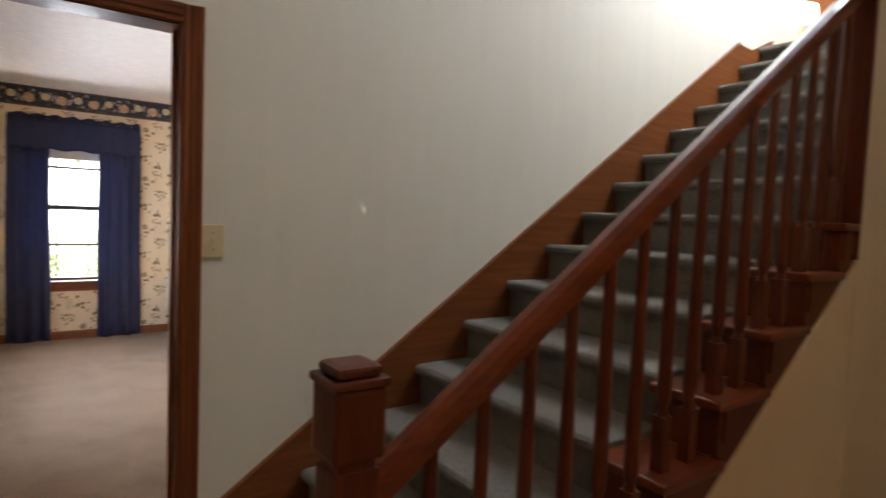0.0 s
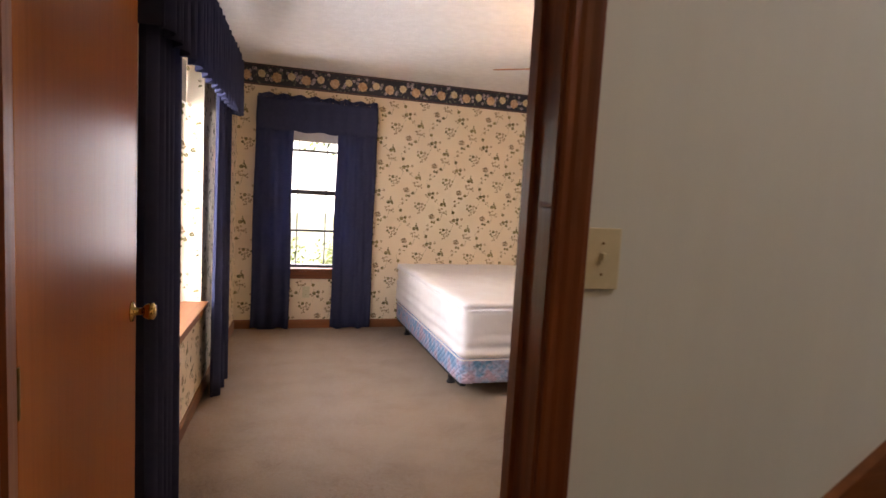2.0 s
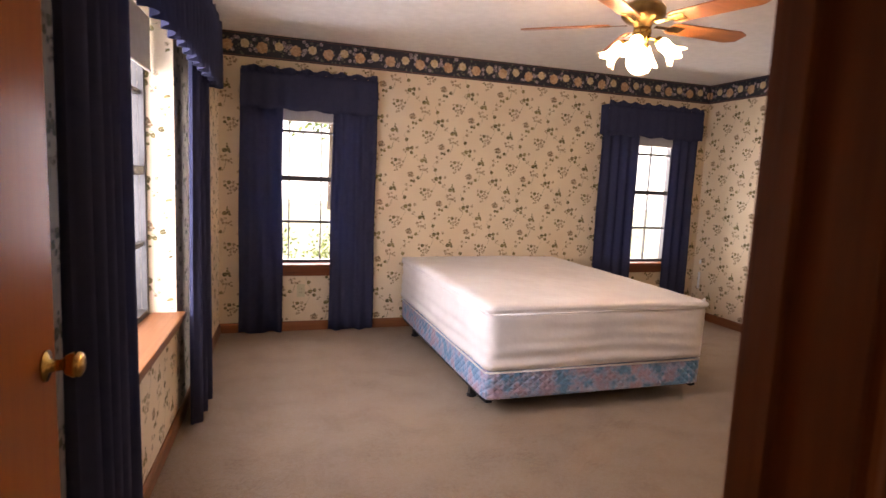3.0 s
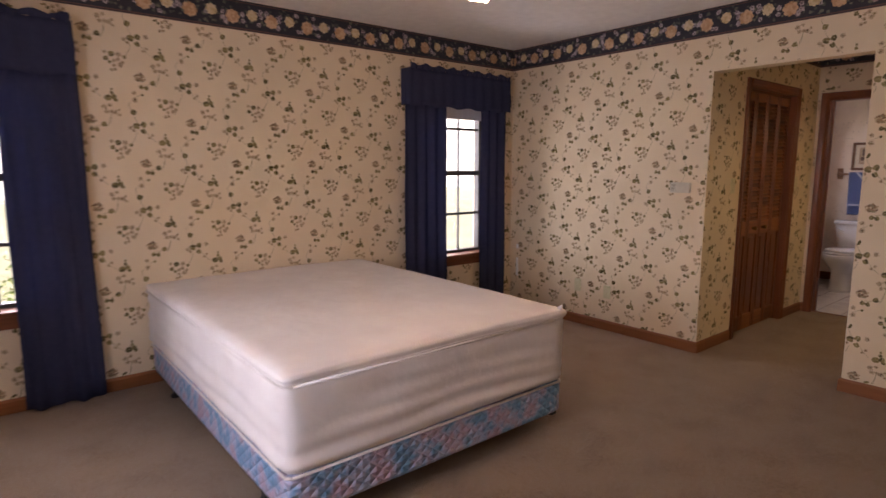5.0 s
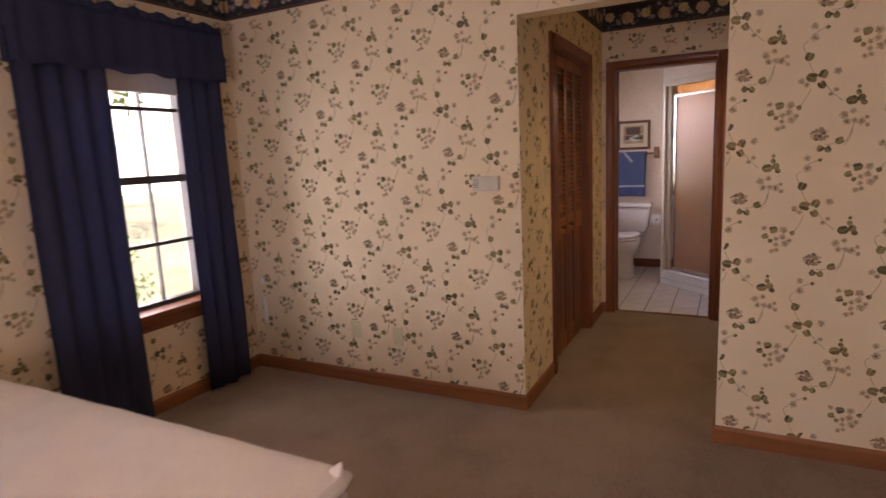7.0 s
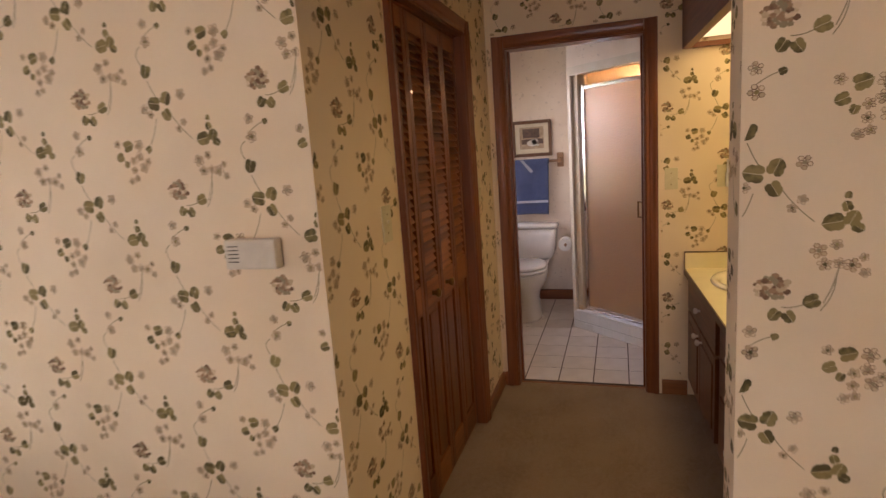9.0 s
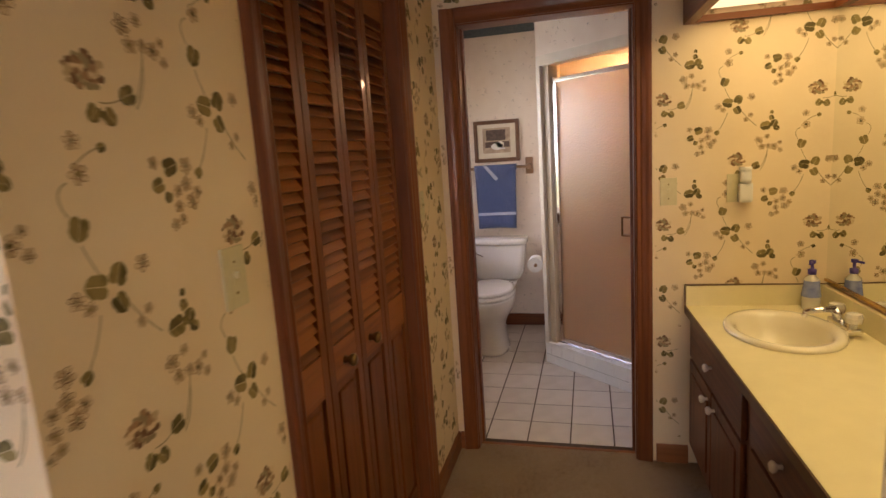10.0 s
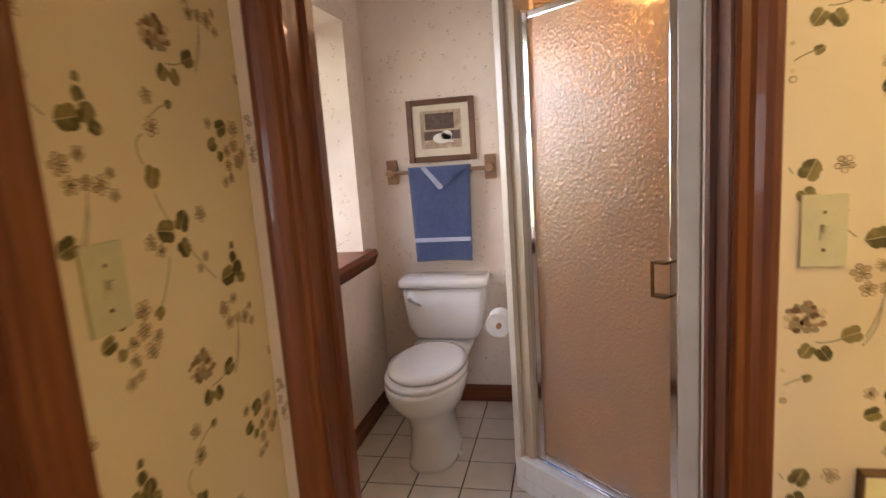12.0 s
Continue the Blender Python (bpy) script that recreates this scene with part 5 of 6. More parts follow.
# worktop with an oval hole for the basin
SCX, SCY, SA, SB = 1.70, -3.275, 0.235, 0.185
T = thing("vanity_top", ((VX0 + VX1) / 2, (VF + VB) / 2, VZ), "pale yellow laminate vanity top with a dark edge line", "worktop")
tb = bmesh.new()
N = 48
for z, flip in ((VZ, False), (VZ - 0.035, True)):
    ring, outer = [], []
    for i in range(N):
        a = i * math.tau / N
        c, s = math.cos(a), math.sin(a)
        ring.append(tb.verts.new((SCX + c * SA * 0.93, SCY + s * SB * 0.93, z)))
        t = min(((VX1 - SCX) / c if c > 1e-6 else 9), ((VX0 - SCX) / c if c < -1e-6 else 9), ((VF + 0.03 - SCY) / s if s > 1e-6 else 9), ((VB - SCY) / s if s < -1e-6 else 9))
        outer.append(tb.verts.new((SCX + c * t, SCY + s * t, z)))
    for i in range(N):
        j = (i + 1) % N
        f = (ring[i], outer[i], outer[j], ring[j])
        tb.faces.new(f if not flip else f[::-1])
    for cx, cy in ((VX1, VF + 0.03), (VX1, VB), (VX0, VB), (VX0, VF + 0.03)):
        best = sorted(outer, key=lambda v: (v.co.x - cx) ** 2 + (v.co.y - cy) ** 2)[:12]
        side_x = max((v for v in outer if abs(v.co.x - cx) < 1e-4), key=lambda v: -abs(v.co.y - cy), default=None)
        side_y = max((v for v in outer if abs(v.co.y - cy) < 1e-4), key=lambda v: -abs(v.co.x - cx), default=None)
        if side_x and side_y and side_x is not side_y:
            tb.faces.new((side_x, tb.verts.new((cx, cy, z)), side_y))
bmesh.ops.recalc_face_normals(tb, faces=tb.faces[:])
part("top", tb, COUNTER, T)
part("front_edge", box(VX0, VX1, VF + 0.028, VF + 0.034, VZ - 0.036, VZ - 0.0035), COUNTER_EDGE, T, "dark edge strip")
part("backsplash", box(VX0, VX1 - 0.02, VB, VB + 0.02, VZ, VZ + 0.088), COUNTER, T)
part("side_splash", box(VX1 - 0.02, VX1, VB, VF + 0.03, VZ, VZ + 0.088), COUNTER, T)
part("splash_edge", box(VX1 - 0.021, VX1 + 0.001, VB, VF + 0.033, VZ + 0.0885, VZ + 0.0925), COUNTER_EDGE, T)
part("splash_end", box(VX1 - 0.021, VX1, VF + 0.0302, VF + 0.0335, VZ, VZ + 0.0925), COUNTER_EDGE, T)


def oval(profile, cx, cy, z, a, b, steps=48):
    own = bmesh.new()
    rings = []
    for r, h in profile:
        rings.append([own.verts.new((cx + math.cos(i * math.tau / steps) * a * r, cy + math.sin(i * math.tau / steps) * b * r, z + h)) for i in range(steps)])
    for p, q in zip(rings, rings[1:]):
        for i in range(steps):
            own.faces.new((p[i], p[(i + 1) % steps], q[(i + 1) % steps], q[i]))
    own.faces.new(rings[-1])
    bmesh.ops.recalc_face_normals(own, faces=own.faces[:])
    return own


sink = thing("basin", (SCX, SCY, VZ), "oval cream china basin set in the vanity top", "sink")
bowl = oval([(1.02, 0.0005), (1.03, 0.008), (1.0, 0.017), (0.93, 0.019), (0.85, 0.014), (0.80, 0.0), (0.75, -0.04), (0.64, -0.09), (0.42, -0.125), (0.12, -0.132)], SCX, SCY, VZ, SA, SB)
for f in bowl.faces:
    f.normal_flip()
part("bowl", bowl, CREAM_CHINA, sink, smooth=True)
part("drain", lathe([(0.022, 0), (0.022, 0.003), (0.012, 0.004)], (SCX, SCY, VZ - 0.131)), CHROME, sink)
tap = thing("faucet", (1.70, -3.475, VZ), "chrome two-handle faucet with clear acrylic knobs", "faucet")
part("base", box(1.615, 1.785, -3.50, -3.45, VZ + 0.012, VZ + 0.035, bevel=0.009), CHROME, tap)
sp = rod((1.70, -3.475, VZ + 0.03), (1.70, -3.44, VZ + 0.085), 0.013)
rod((1.70, -3.445, VZ + 0.085), (1.70, -3.345, VZ + 0.075), 0.011, 12, sp)
rod((1.70, -3.35, VZ + 0.078), (1.70, -3.345, VZ + 0.055), 0.010, 12, sp)
part("spout", sp, CHROME, tap, smooth=True)
for x in (1.635, 1.765):
    part("handle", lathe([(0.012, 0), (0.013, 0.012), (0.026, 0.018), (0.029, 0.035), (0.024, 0.05), (0.01, 0.054)], (x, -3.475, VZ + 0.035), None, 10), ACRYLIC, tap, "clear acrylic knob")
soap = thing("soap_bottle", (1.985, -3.475, VZ), "clear soap bottle with a purple pump beside the basin", "soap bottle")
part("bottle", lathe([(0.030, 0), (0.034, 0.01), (0.034, 0.06), (0.028, 0.1), (0.027, 0.125), (0.012, 0.14), (0.012, 0.15)], (1.985, -3.475, VZ)), ACRYLIC, soap, smooth=True)
part("wrap_label", lathe([(0.0348, 0.055), (0.0348, 0.06), (0.0292, 0.1), (0.0282, 0.12)], (1.985, -3.475, VZ), None, 24), SOAP, soap, "purple and blue label")
pm = lathe([(0.015, 0.145), (0.016, 0.165), (0.006, 0.168), (0.006, 0.188), (0.012, 0.19), (0.012, 0.202)], (1.985, -3.475, VZ), None, 16)
rod((1.985, -3.475, VZ + 0.196), (1.955, -3.455, VZ + 0.192), 0.005, 8, pm)
part("pump", pm, PURPLE, soap, smooth=True)
mir = thing("mirror", (1.1, -3.553, 0.85), "large frameless wall mirror over the vanity", "mirror")
part("glass", box(VX0 + 0.01, 2.058, -3.5545, -3.549, 0.858, 1.905), MIRROR, mir)
part("channel", box(VX0 + 0.01, 2.058, -3.5545, -3.543, 0.848, 0.858), BRASS, mir)
lb = thing("light_box", (1.1, -3.27, 1.91), "wood-trimmed ceiling light box with a lit diffuser over the vanity", "light fixture")
part("front_board", box(VX0, VX1, -3.02, -3.0, 1.905, 2.494), TRIM_X, lb)
part("front_lip", box(VX0, VX1, -3.04, -3.02, 1.905, 1.925), TRIM_X, lb)
part("end_lip", box(VX1 - 0.03, VX1, -3.553, -3.04, 1.905, 1.93), TRIM_Y, lb)
part("back_lip", box(VX0, VX1 - 0.03, -3.553, -3.53, 1.905, 1.93), TRIM_X, lb)
part("diffuser", box(VX0 + 0.02, VX1 - 0.031, -3.529, -3.041, 1.95, 1.956), PANEL_GLOW, lb, "glowing white diffuser panel")
window_light("vanity_tubes", 1.1, -3.28, 1.94, 1.7, 0.4, (0, 0.001, -1), 2.2, (1.0, 0.83, 0.34))

TURNED = Matrix.Identity(4)
# ---- bathroom ----
toilet = thing("toilet", (3.7, -1.90, 0), "white china toilet with the lid closed", "toilet")
TY = -1.905


def loft(sections, bm=None, steps=32):
    """Rings of (z, x centre, half length x, half width y, squareness)."""
    own = bmesh.new()
    rings = []
    for z, cx, a, b, p in sections:
        ring = []
        for i in range(steps):
            t = i * math.tau / steps
            c, s = math.cos(t), math.sin(t)
            ring.append(own.verts.new((cx + a * math.copysign(abs(c) ** p, c), TY + b * math.copysign(abs(s) ** p, s), z)))
        rings.append(ring)
    for q, r in zip(rings, rings[1:]):
        for i in range(steps):
            own.faces.new((q[i], q[(i + 1) % steps], r[(i + 1) % steps], r[i]))
    own.faces.new(rings[0][::-1])
    own.faces.new(rings[-1])
    bmesh.ops.recalc_face_normals(own, faces=own.faces[:])
    return join(bm, own)


part("bowl", loft([(0.000, 3.52, 0.205, 0.118, 0.8), (0.022, 3.52, 0.205, 0.118, 0.8), (0.044, 3.52, 0.195, 0.108, 0.85), (0.198, 3.51, 0.19, 0.10, 0.9), (0.253, 3.50, 0.21, 0.12, 0.95),
                   (0.308, 3.47, 0.25, 0.155, 1), (0.369, 3.45, 0.285, 0.178, 1), (0.416, 3.45, 0.295, 0.184, 1), (0.427, 3.45, 0.29, 0.18, 1)]), PORCELAIN, toilet, smooth=True)
part("seat", loft([(0.429, 3.46, 0.285, 0.180, 1), (0.433, 3.46, 0.292, 0.186, 1), (0.447, 3.46, 0.290, 0.184, 1), (0.451, 3.46, 0.283, 0.178, 1)]), PORCELAIN, toilet, smooth=True)
part("lid", loft([(0.454, 3.48, 0.262, 0.172, 1), (0.459, 3.48, 0.268, 0.178, 1), (0.473, 3.48, 0.265, 0.175, 0.98), (0.482, 3.48, 0.22, 0.145, 0.98)]), PORCELAIN, toilet, smooth=True)
part("shelf", loft([(0.330, 3.84, 0.14, 0.12, 0.45), (0.396, 3.84, 0.15, 0.14, 0.45), (0.435, 3.84, 0.15, 0.15, 0.45)]), PORCELAIN, toilet, smooth=True)
part("tank", loft([(0.435, 3.965, 0.085, 0.165, 0.35), (0.451, 3.965, 0.092, 0.178, 0.35), (0.500, 3.962, 0.10, 0.20, 0.3), (0.720, 3.96, 0.108, 0.222, 0.28)]), PORCELAIN, toilet, smooth=True)
part("tank_lid", loft([(0.72, 3.958, 0.115, 0.232, 0.25), (0.728, 3.958, 0.12, 0.237, 0.25), (0.752, 3.958, 0.12, 0.237, 0.25), (0.762, 3.958, 0.11, 0.228, 0.25)]), PORCELAIN, toilet, smooth=True)
hd = rod((3.853, -1.735, 0.66), (3.835, -1.735, 0.66), 0.012)
rod((3.838, -1.735, 0.66), (3.838, -1.795, 0.632), 0.006, 8, hd)
part("flush_lever", hd, CHROME, toilet, "chrome flush lever")
for y in (-1.79, -2.02):
    part("bolt_cap", lathe([(0.016, 0), (0.014, 0.012), (0.005, 0.018)], (3.50, y, 0.0), None, 12), PORCELAIN, toilet)

bar = thing("towel_bar", (4.07, -1.89, 1.30), "brown wooden towel bar on square wall blocks", "towel bar")
for y in (-1.625, -2.165):
    part("block", box(4.072, 4.09, y - 0.03, y + 0.03, 1.255, 1.385, bevel=0.004), BAR_WOOD, bar)
    part("arm", lathe([(0.024, 0), (0.026, 0.02), (0.02, 0.055)], (4.073, y, 1.315), Matrix.Rotation(radians(-90), 4, "Y"), 16), BAR_WOOD, bar)
part("rod", rod((4.03, -2.165, 1.315), (4.03, -1.625, 1.315), 0.0115, 14), BAR_WOOD, bar)


def towel_sheet(y0, y1, z0, z1, x, thick=0.012, taper=0.012, seed=0, nu=14, nv=22):
    own = bmesh.new()
    sides = []
    for s in (0, 1):
        rows = []
        for j in range(nv + 1):
            t = j / nv
            row = []
            for i in range(nu + 1):
                u = i / nu
                y = y0 + (y1 - y0) * u + taper * (0.5 - u) * 2 * (1 - t)
                z = z0 + (z1 - z0) * t + 0.006 * math.sin(u * 3)
                wob = 0.005 * math.sin(u * 9 + seed) * (1 - t) + 0.003 * noise.noise(Vector((y * 14, z * 9, seed)))
                row.append(own.verts.new((x - wob - (thick if s else 0), y, z)))
            rows.append(row)
        sides.append(rows)
    for s, rows in enumerate(sides):
        for j in range(nv):
            for i in range(nu):
                own.faces.new((rows[j][i], rows[j][i + 1], rows[j + 1][i + 1], rows[j + 1][i]))
    a, b = sides
    for j in range(nv):
        for i in (0, nu):
            own.faces.new((a[j][i], a[j + 1][i], b[j + 1][i], b[j][i]))
    for i in range(nu):
        for j in (0, nv):
            own.faces.new((a[j][i], a[j][i + 1], b[j][i + 1], b[j][i]))
    bmesh.ops.recalc_face_normals(own, faces=own.faces[:])
    return own


tw = thing("towel", (4.02, -1.91, 0.82), "blue terry towel folded over the bar with pale bands", "towel")
part("drop", towel_sheet(-2.065, -1.735, 0.83, 1.325, 4.016, seed=1), TOWEL, tw, smooth=True)
part("back_drop", towel_sheet(-2.055, -1.745, 1.02, 1.325, 4.058, seed=2), TOWEL, tw, smooth=True)
part("fold", rod((4.03, -2.068, 1.318), (4.03, -1.732, 1.318), 0.0235, 14), TOWEL, tw, smooth=True)
fl = prism([(-1.735, 1.338), (-2.065, 1.338), (-1.905, 1.218)], "x", 3.990, 4.001)
part("flap", fl, TOWEL, tw)
part("flap_band", prism([(-1.805, 1.3385), (-1.835, 1.3385), (-1.925, 1.232), (-1.905, 1.2175), (-1.895, 1.225)], "x", 3.9875, 3.9895), TOWEL_BAND, tw)
part("band", box(3.991, 3.9985, -2.052, -1.748, 0.94, 0.962), TOWEL_BAND, tw, "pale woven band")

pic = thing("picture", (4.08, -1.90, 1.36), "small brown-framed picture of white geese by a window", "picture")
Y0, Y1, Z0, Z1 = -2.095, -1.730, 1.362, 1.69
fb = box(4.066, 4.09, Y0, Y0 + 0.03, Z0, Z1, bevel=0.004)
for a in ((4.066, 4.09, Y1 - 0.03, Y1, Z0, Z1), (4.066, 4.09, Y0 + 0.03, Y1 - 0.03, Z0, Z0 + 0.03), (4.066, 4.09, Y0 + 0.03, Y1 - 0.03, Z1 - 0.03, Z1)):
    box(*a, bm=fb, bevel=0.004)
part("frame", fb, FRAME_WOOD, pic)
part("mount", box(4.078, 4.082, Y0 + 0.03, Y1 - 0.03, Z0 + 0.03, Z1 - 0.03), MOUNT, pic)
part("print", box(4.0765, 4.0775, Y0 + 0.072, Y1 - 0.072, Z0 + 0.07, Z1 - 0.06), SEPIA, pic)
pa = box(4.0755, 4.0762, Y0 + 0.11, Y1 - 0.10, Z0 + 0.17, Z1 - 0.075)
box(4.0755, 4.0762, Y0 + 0.08, Y1 - 0.09, Z0 + 0.115, Z0 + 0.16, bm=pa)
part("dark_print", pa, SEPIA_DARK, pic)
gb = bmesh.new()
for cy, cz, ry, rz in ((-1.917, Z0 + 0.122, 0.05, 0.028), (-1.942, Z0 + 0.136, 0.03, 0.026), (-1.967, Z0 + 0.105, 0.012, 0.008)):
    own = bmesh.new()
    vs = [own.verts.new((4.0748, cy + math.cos(i * math.tau / 16) * ry, cz + math.sin(i * math.tau / 16) * rz)) for i in range(16)]
    own.faces.new(vs)
    join(gb, own)
part("pale_print", gb, GOOSE, pic)

tp = thing("toilet_roll", (3.55, -2.25, 0.58), "toilet paper roll on a brown wooden holder", "toilet roll")
part("holder", box(3.50, 3.60, -2.31, -2.295, 0.58, 0.68, bevel=0.004), BAR_WOOD, tp)
part("post", box(3.535, 3.565, -2.296, -2.235, 0.615, 0.645, bevel=0.004), BAR_WOOD, tp)
part("spindle", rod((3.48, -2.24, 0.63), (3.62, -2.24, 0.63), 0.012, 12), BAR_WOOD, tp)
rl = lathe([(0.02, 0), (0.055, 0.0), (0.056, 0.05), (0.055, 0.1), (0.02, 0.1)], (3.50, -2.235, 0.63), Matrix.Rotation(radians(90), 4, "Y"), 28)
part("roll", rl, PAPER_ROLL, tp, smooth=False)

# window over the bathroom ledge
wb = window("window_4", *BATHWIN, -1.2, "white-framed bathroom window in a deep papered recess", cols=3, rail=1.5, muntins=(), sash=SASH_WHITE, shade_to=2.0)
part("window_sill", prism([(-1.545, 0.875), (-1.555, 0.9), (-1.545, 0.925), (-1.18, 0.925), (-1.18, 0.9), (-1.50, 0.9), (-1.505, 0.86), (-1.53, 0.84)], "x", 2.70, 3.93), TRIM_X, wb, "dark wooden ledge")

# ---- shower ----
SL, SD = Vector((3.257, -2.312, 0)), Vector((-0.667, -0.745, 0))
SN = Vector((0.745, -0.667, 0))


def diag(s0, s1, n0, n1, z0, z1, bevel=0.0):
    own = box(s0, s1, n0, n1, z0, z1, bevel=bevel)
    for v in own.verts:
        v.co = SL + SD * v.co.x + SN * v.co.y + Vector((0, 0, v.co.z))
    bmesh.ops.recalc_face_normals(own, faces=own.faces[:])
    return own


sw_end = SL + SD * 0.80
tagged(part("wall_shower_side", box(3.262, 4.09, -2.41, -2.31, -0.1, TOP), BATH_PAPER, mats=()), "pale papered partition beside the shower", "wall", kind="structure")
tagged(part("wall_shower_return", box(sw_end.x - 0.02, sw_end.x + 0.08, -3.67, sw_end.y - 0.005, -0.1, TOP), BATH_PAPER), "pale partition", "wall", kind="structure")
hdr = tagged(part("wall_shower_header", diag(0.0, 0.80, 0.0, 0.10, 2.02, TOP), BATH_PAPER), "papered header over the shower door", "wall", kind="structure")
print_sprigs(hdr, "sprig_print", lambda u, v, h: tuple(SL + SD * u - SN * h + Vector((0, 0, v))), 0.0, 0.80, 2.03, TOP)
sh = thing("shower", tuple(SL + SD * 0.4 + SN * 0.4), "corner shower with white tile curb and obscure glass door", "shower", kind="structure")
part("header_trim", diag(0.0, 0.80, -0.004, 0.09, 1.957, 2.02, 0.003), SHOWER_TRIM, sh)
part("corner_trim", diag(0.0, 0.034, -0.004, 0.10, 0.14, 1.957, 0.003), SHOWER_TRIM, sh)
part("tile_jamb", diag(0.034, 0.085, 0.02, 0.10, 0.14, 1.957, 0.002), JAMB_TILE, sh)
part("tile_jamb", diag(0.735, 0.80, -0.004, 0.10, 0.14, 1.957, 0.003), SHOWER_TRIM, sh)
part("curb_core", diag(0.0, 0.80, 0.004, 0.11, -0.005, 0.135), GROUT, sh)
part("curb_cap", diag(-0.004, 0.80, -0.004, 0.115, 0.135, 0.150, 0.005), SHOWER_TILE, sh)
for i in range(8):
    part("curb_tile", diag(i * 0.1025, i * 0.1025 + 0.1, 0.0, 0.006, 0.002, 0.06, 0.0015), SHOWER_TILE, sh)
    part("curb_tile", diag(max(i * 0.1025 - 0.05, 0), min(i * 0.1025 + 0.05, 0.8), 0.0, 0.006, 0.063, 0.133, 0.0015), SHOWER_TILE, sh)
for a in ((4.078, 4.0895, -3.66, -2.415, 0.0, 2.1), (2.82, 4.077, -3.6695, -3.655, 0.0, 2.1), (3.3, 4.077, -2.4215, -2.411, 0.0, 2.1), (2.805, 2.818, -3.655, -3.03, 0, 2.1)):
    part("tile_lining", box(*a), TAN_TILE, sh, "tan tiled shower wall")
PAN = [(3.37, -2.422), (4.077, -2.422), (4.077, -3.655), (2.822, -3.655), (2.822, -3.03)]
part("shower_pan", prism(PAN, "z", -0.004, 0.04), SHOWER_TILE, sh)
part("shower_ceiling", prism(PAN, "z", 2.10, 2.12), TAN_TILE, sh)
part("downlight_ring", lathe([(0.085, 0), (0.085, 0.006), (0.065, 0.006), (0.065, 0.0)], (3.72, -2.91, 2.092)), WHITE_PLASTIC, sh)
part("downlight_lens", lathe([(0.064, 0), (0.05, -0.004)], (3.72, -2.91, 2.097)), CAN_GLOW, sh, "lit round downlight")
bulb("shower_bulb", 3.72, -2.91, 2.03, 4.2, (1.0, 0.70, 0.40), 0.04)
fn = 0.05
for s0, s1 in ((0.085, 0.105), (0.715, 0.735)):
    part("wall_channel", diag(s0, s1, fn - 0.012, fn + 0.018, 0.15, 1.885, 0.003), CHROME, sh)
for s0, s1 in ((0.109, 0.135), (0.685, 0.711)):
    part("door_stile", diag(s0, s1, fn - 0.016, fn + 0.012, 0.165, 1.875, 0.004), CHROME, sh)
part("door_rail", diag(0.135, 0.685, fn - 0.014, fn + 0.01, 1.848, 1.875, 0.004), CHROME, sh)
part("door_rail", diag(0.135, 0.685, fn - 0.014, fn + 0.01, 0.165, 0.195, 0.004), CHROME, sh)
part("sill_channel", diag(0.085, 0.735, fn - 0.02, fn + 0.02, 0.149, 0.162, 0.003), CHROME, sh)
part("glass", diag(0.135, 0.685, fn - 0.003, fn + 0.003, 0.195, 1.848), OBSCURE, sh, "rippled obscure glass")
hb = diag(0.640, 0.648, fn - 0.045, fn - 0.037, 0.93, 1.04)
part("door_handle", hb, OLD_BRASS, sh, "small square handle")
for z in (0.93, 1.034):
    part("handle_post", diag(0.640, 0.69, fn - 0.045, fn - 0.012, z, z + 0.007), OLD_BRASS, sh)

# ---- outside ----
# added glowing sheets behind the trees, north and west
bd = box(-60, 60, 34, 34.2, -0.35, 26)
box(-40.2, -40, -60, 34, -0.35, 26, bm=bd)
tagged(part("backdrop", bd, BACKDROP), "glowing sheet added to whiten the view out of the windows", "backdrop", kind="structure")
gb = bmesh.new()
for x0, x1, y0, y1 in ((-600, 600, 0.21, 600), (-600, -6.8, -600, 0.21), (4.4, 600, -600, 0.21), (-6.8, 4.4, -600, -9.4)):
    gb.faces.new([gb.verts.new((x, y, -0.35)) for x, y in ((x0, y0), (x1, y0), (x1, y1), (x0, y1))])
bmesh.ops.remove_doubles(gb, verts=gb.verts[:], dist=0.001)
tagged(part("ground", gb, GRASS), "sunlit green lawn", "ground", kind="structure")


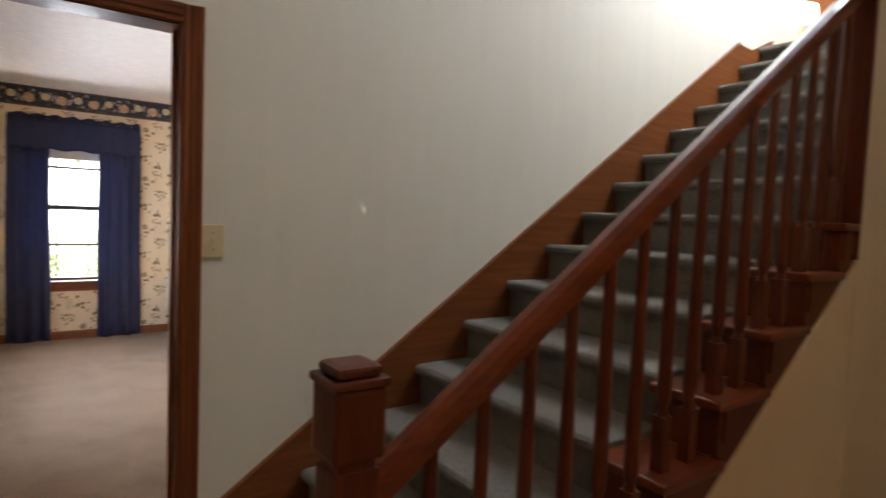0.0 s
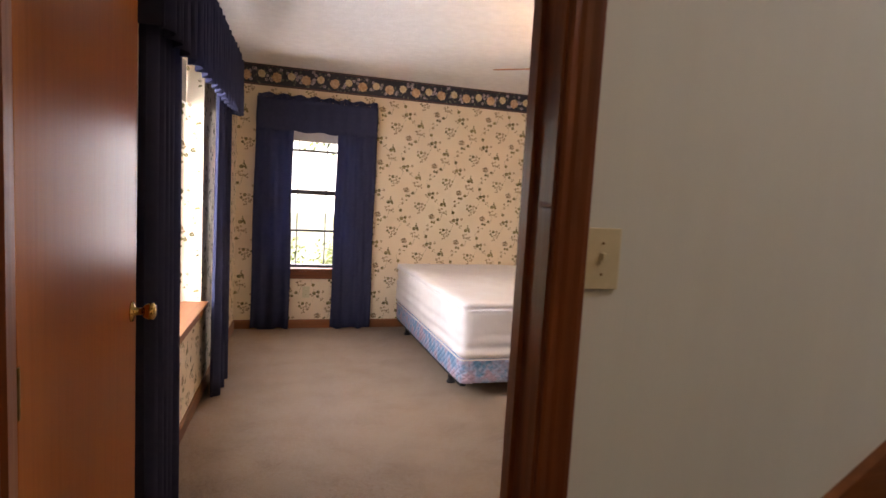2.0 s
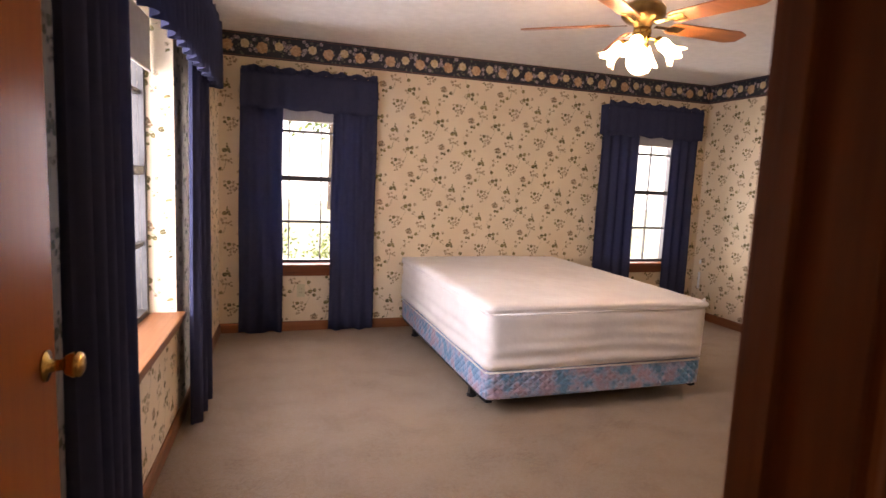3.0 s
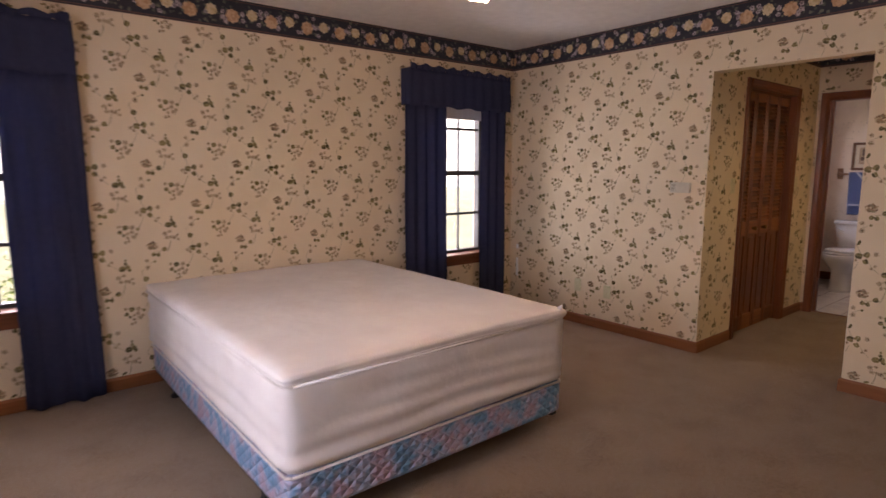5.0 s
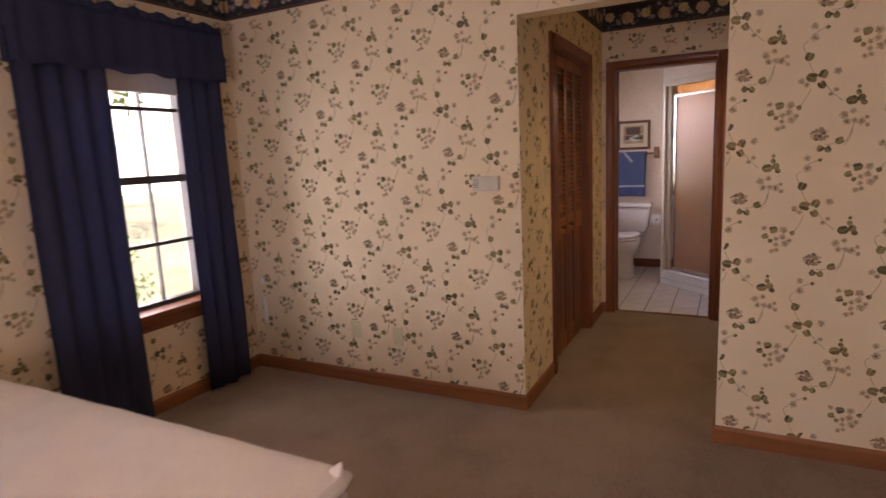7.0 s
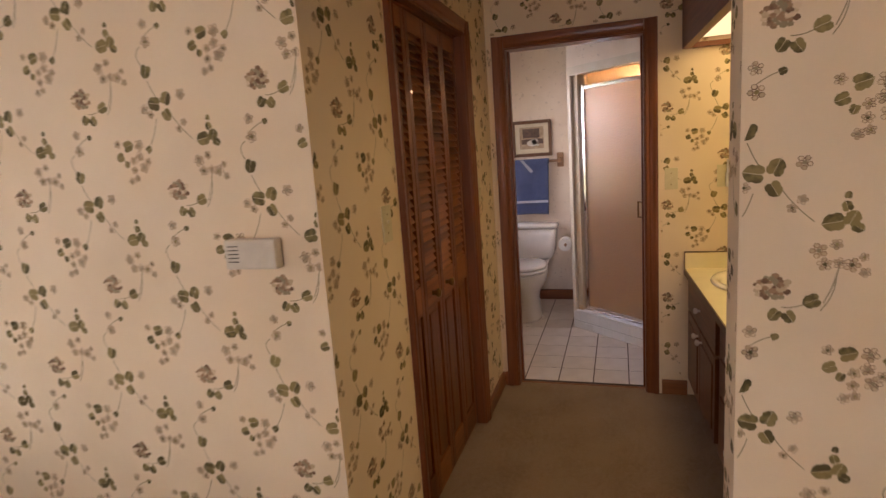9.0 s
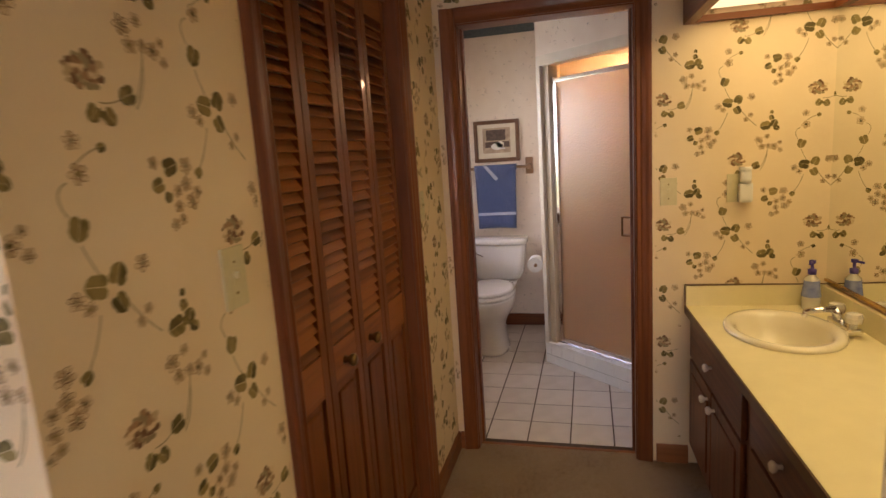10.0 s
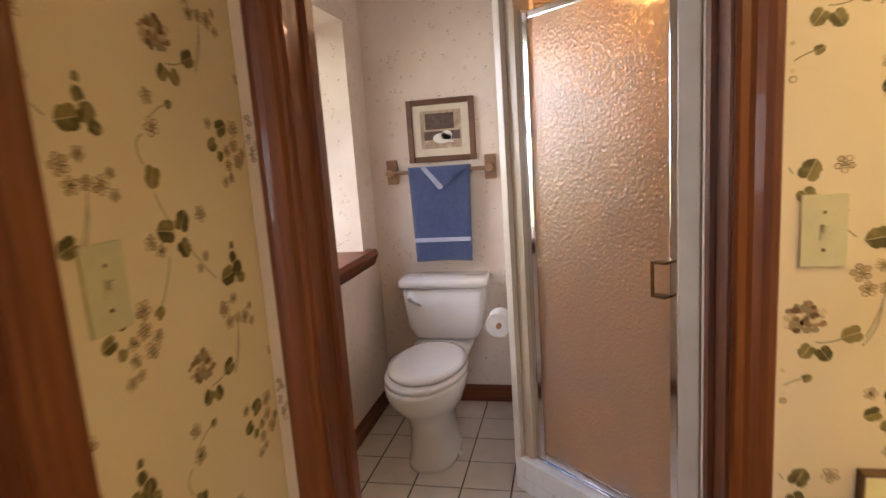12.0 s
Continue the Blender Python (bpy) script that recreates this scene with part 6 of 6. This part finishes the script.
def tree(x, y, h, spread, seed, trunk=True, low=0.35):
    rng = random.Random(seed)
    T = thing("tree" if trunk else "shrub", (x, y, -0.35), "leafy green tree in the sun" if trunk else "leafy green shrub outside the window", "tree" if trunk else "shrub", "garden plants")
    limbs = lathe([(0.014 * h, 0), (0.010 * h, h * 0.3), (0.005 * h, h * 0.75)], (x, y, -0.35), None, 10)
    tips = []
    for i in range(9):
        a = i * 2.4
        s = Vector((x, y, -0.35 + h * rng.uniform(low, 0.65)))
        e = s + Vector((math.cos(a) * spread * rng.uniform(0.4, 0.8), math.sin(a) * spread * rng.uniform(0.4, 0.8), h * rng.uniform(0.05, 0.25)))
        rod(s, e, 0.004 * h, 6, limbs)
        tips.append(e)
    part("trunk", limbs, BARK, T)
    verts, faces = [], []
    for i in range(1500):
        c = rng.choice(tips) + Vector((rng.gauss(0, 1), rng.gauss(0, 1), rng.gauss(0, 0.8))) * spread * 0.22
        if c.z < -0.3:
            continue
        n = Vector((rng.gauss(0, 1), rng.gauss(0, 1), rng.gauss(0, 1))).normalized()
        u = n.orthogonal().normalized()
        v = n.cross(u)
        s = spread * rng.uniform(0.03, 0.06)
        base = len(verts)
        verts += [tuple(c + u * s), tuple(c + v * s * 0.5), tuple(c - u * s), tuple(c - v * s * 0.5)]
        faces.append((base, base + 1, base + 2, base + 3))
    flat_print(T, "crown", verts, faces, [0] * len(faces), (LEAVES,))


for i, (x, y, h, s) in enumerate(((-9, 17, 9, 3.6), (-1.2, 24, 10, 4), (3, 19, 9, 3.6), (6, 12, 8, 3.2), (-15, 4, 9, 3.6), (-17, -4, 9, 3.8), (-14, -9, 8, 3.4), (-13, 20, 11, 4.4), (10, 20, 11, 4.4))):
    tree(x, y, h, s, i)
for i, (x, y, h, s) in enumerate(((-4.6, 1.9, 1.1, 0.55), (-3.6, 2.2, 1.1, 0.55), (-1.0, 2.0, 1.0, 0.5), (0.3, 2.4, 1.1, 0.55))):
    tree(x, y, h, s, 40 + i, False, 0.1)

# ---- bathroom floor tiles ----
TS, GX, GY = 0.2125, 2.165, -3.566
tile_meshes = {}
for i in range(9):
    for j in range(10):
        x0, y0 = GX + i * TS, GY + j * TS
        x1, y1 = x0 + TS, y0 + TS
        a, b, c, d = max(x0, 2.128) + 0.0035, min(x1, 4.088) - 0.0035, max(y0, -3.66) + 0.0035, min(y1, -1.502) - 0.0035
        if b - a < 0.02 or d - c < 0.02:
            continue
        p = Vector(((a + b) / 2, (c + d) / 2, 0)) - SL
        if p.dot(SN) > 0.2 and c < -2.35:
            continue
        key = (round(b - a, 3), round(d - c, 3))
        if key not in tile_meshes:
            tb = box(-key[0] / 2, key[0] / 2, -key[1] / 2, key[1] / 2, -0.006, 0.0, bevel=0.0012)
            tile_meshes[key] = bpy.data.meshes.new("tile")
            tb.to_mesh(tile_meshes[key])
            tb.free()
            tile_meshes[key].materials.append(TILE)
        t = new("tile", tile_meshes[key])
        t.location = ((a + b) / 2, (c + d) / 2, 0)
        t.parent = bpy.data.objects["floor_bath"]
tagged(part("threshold", box(2.112, 2.128, -2.068 - 0.74, -2.068, 0.0, 0.004), BASE_Y), "narrow strip between carpet and tiles", "threshold", kind="structure")
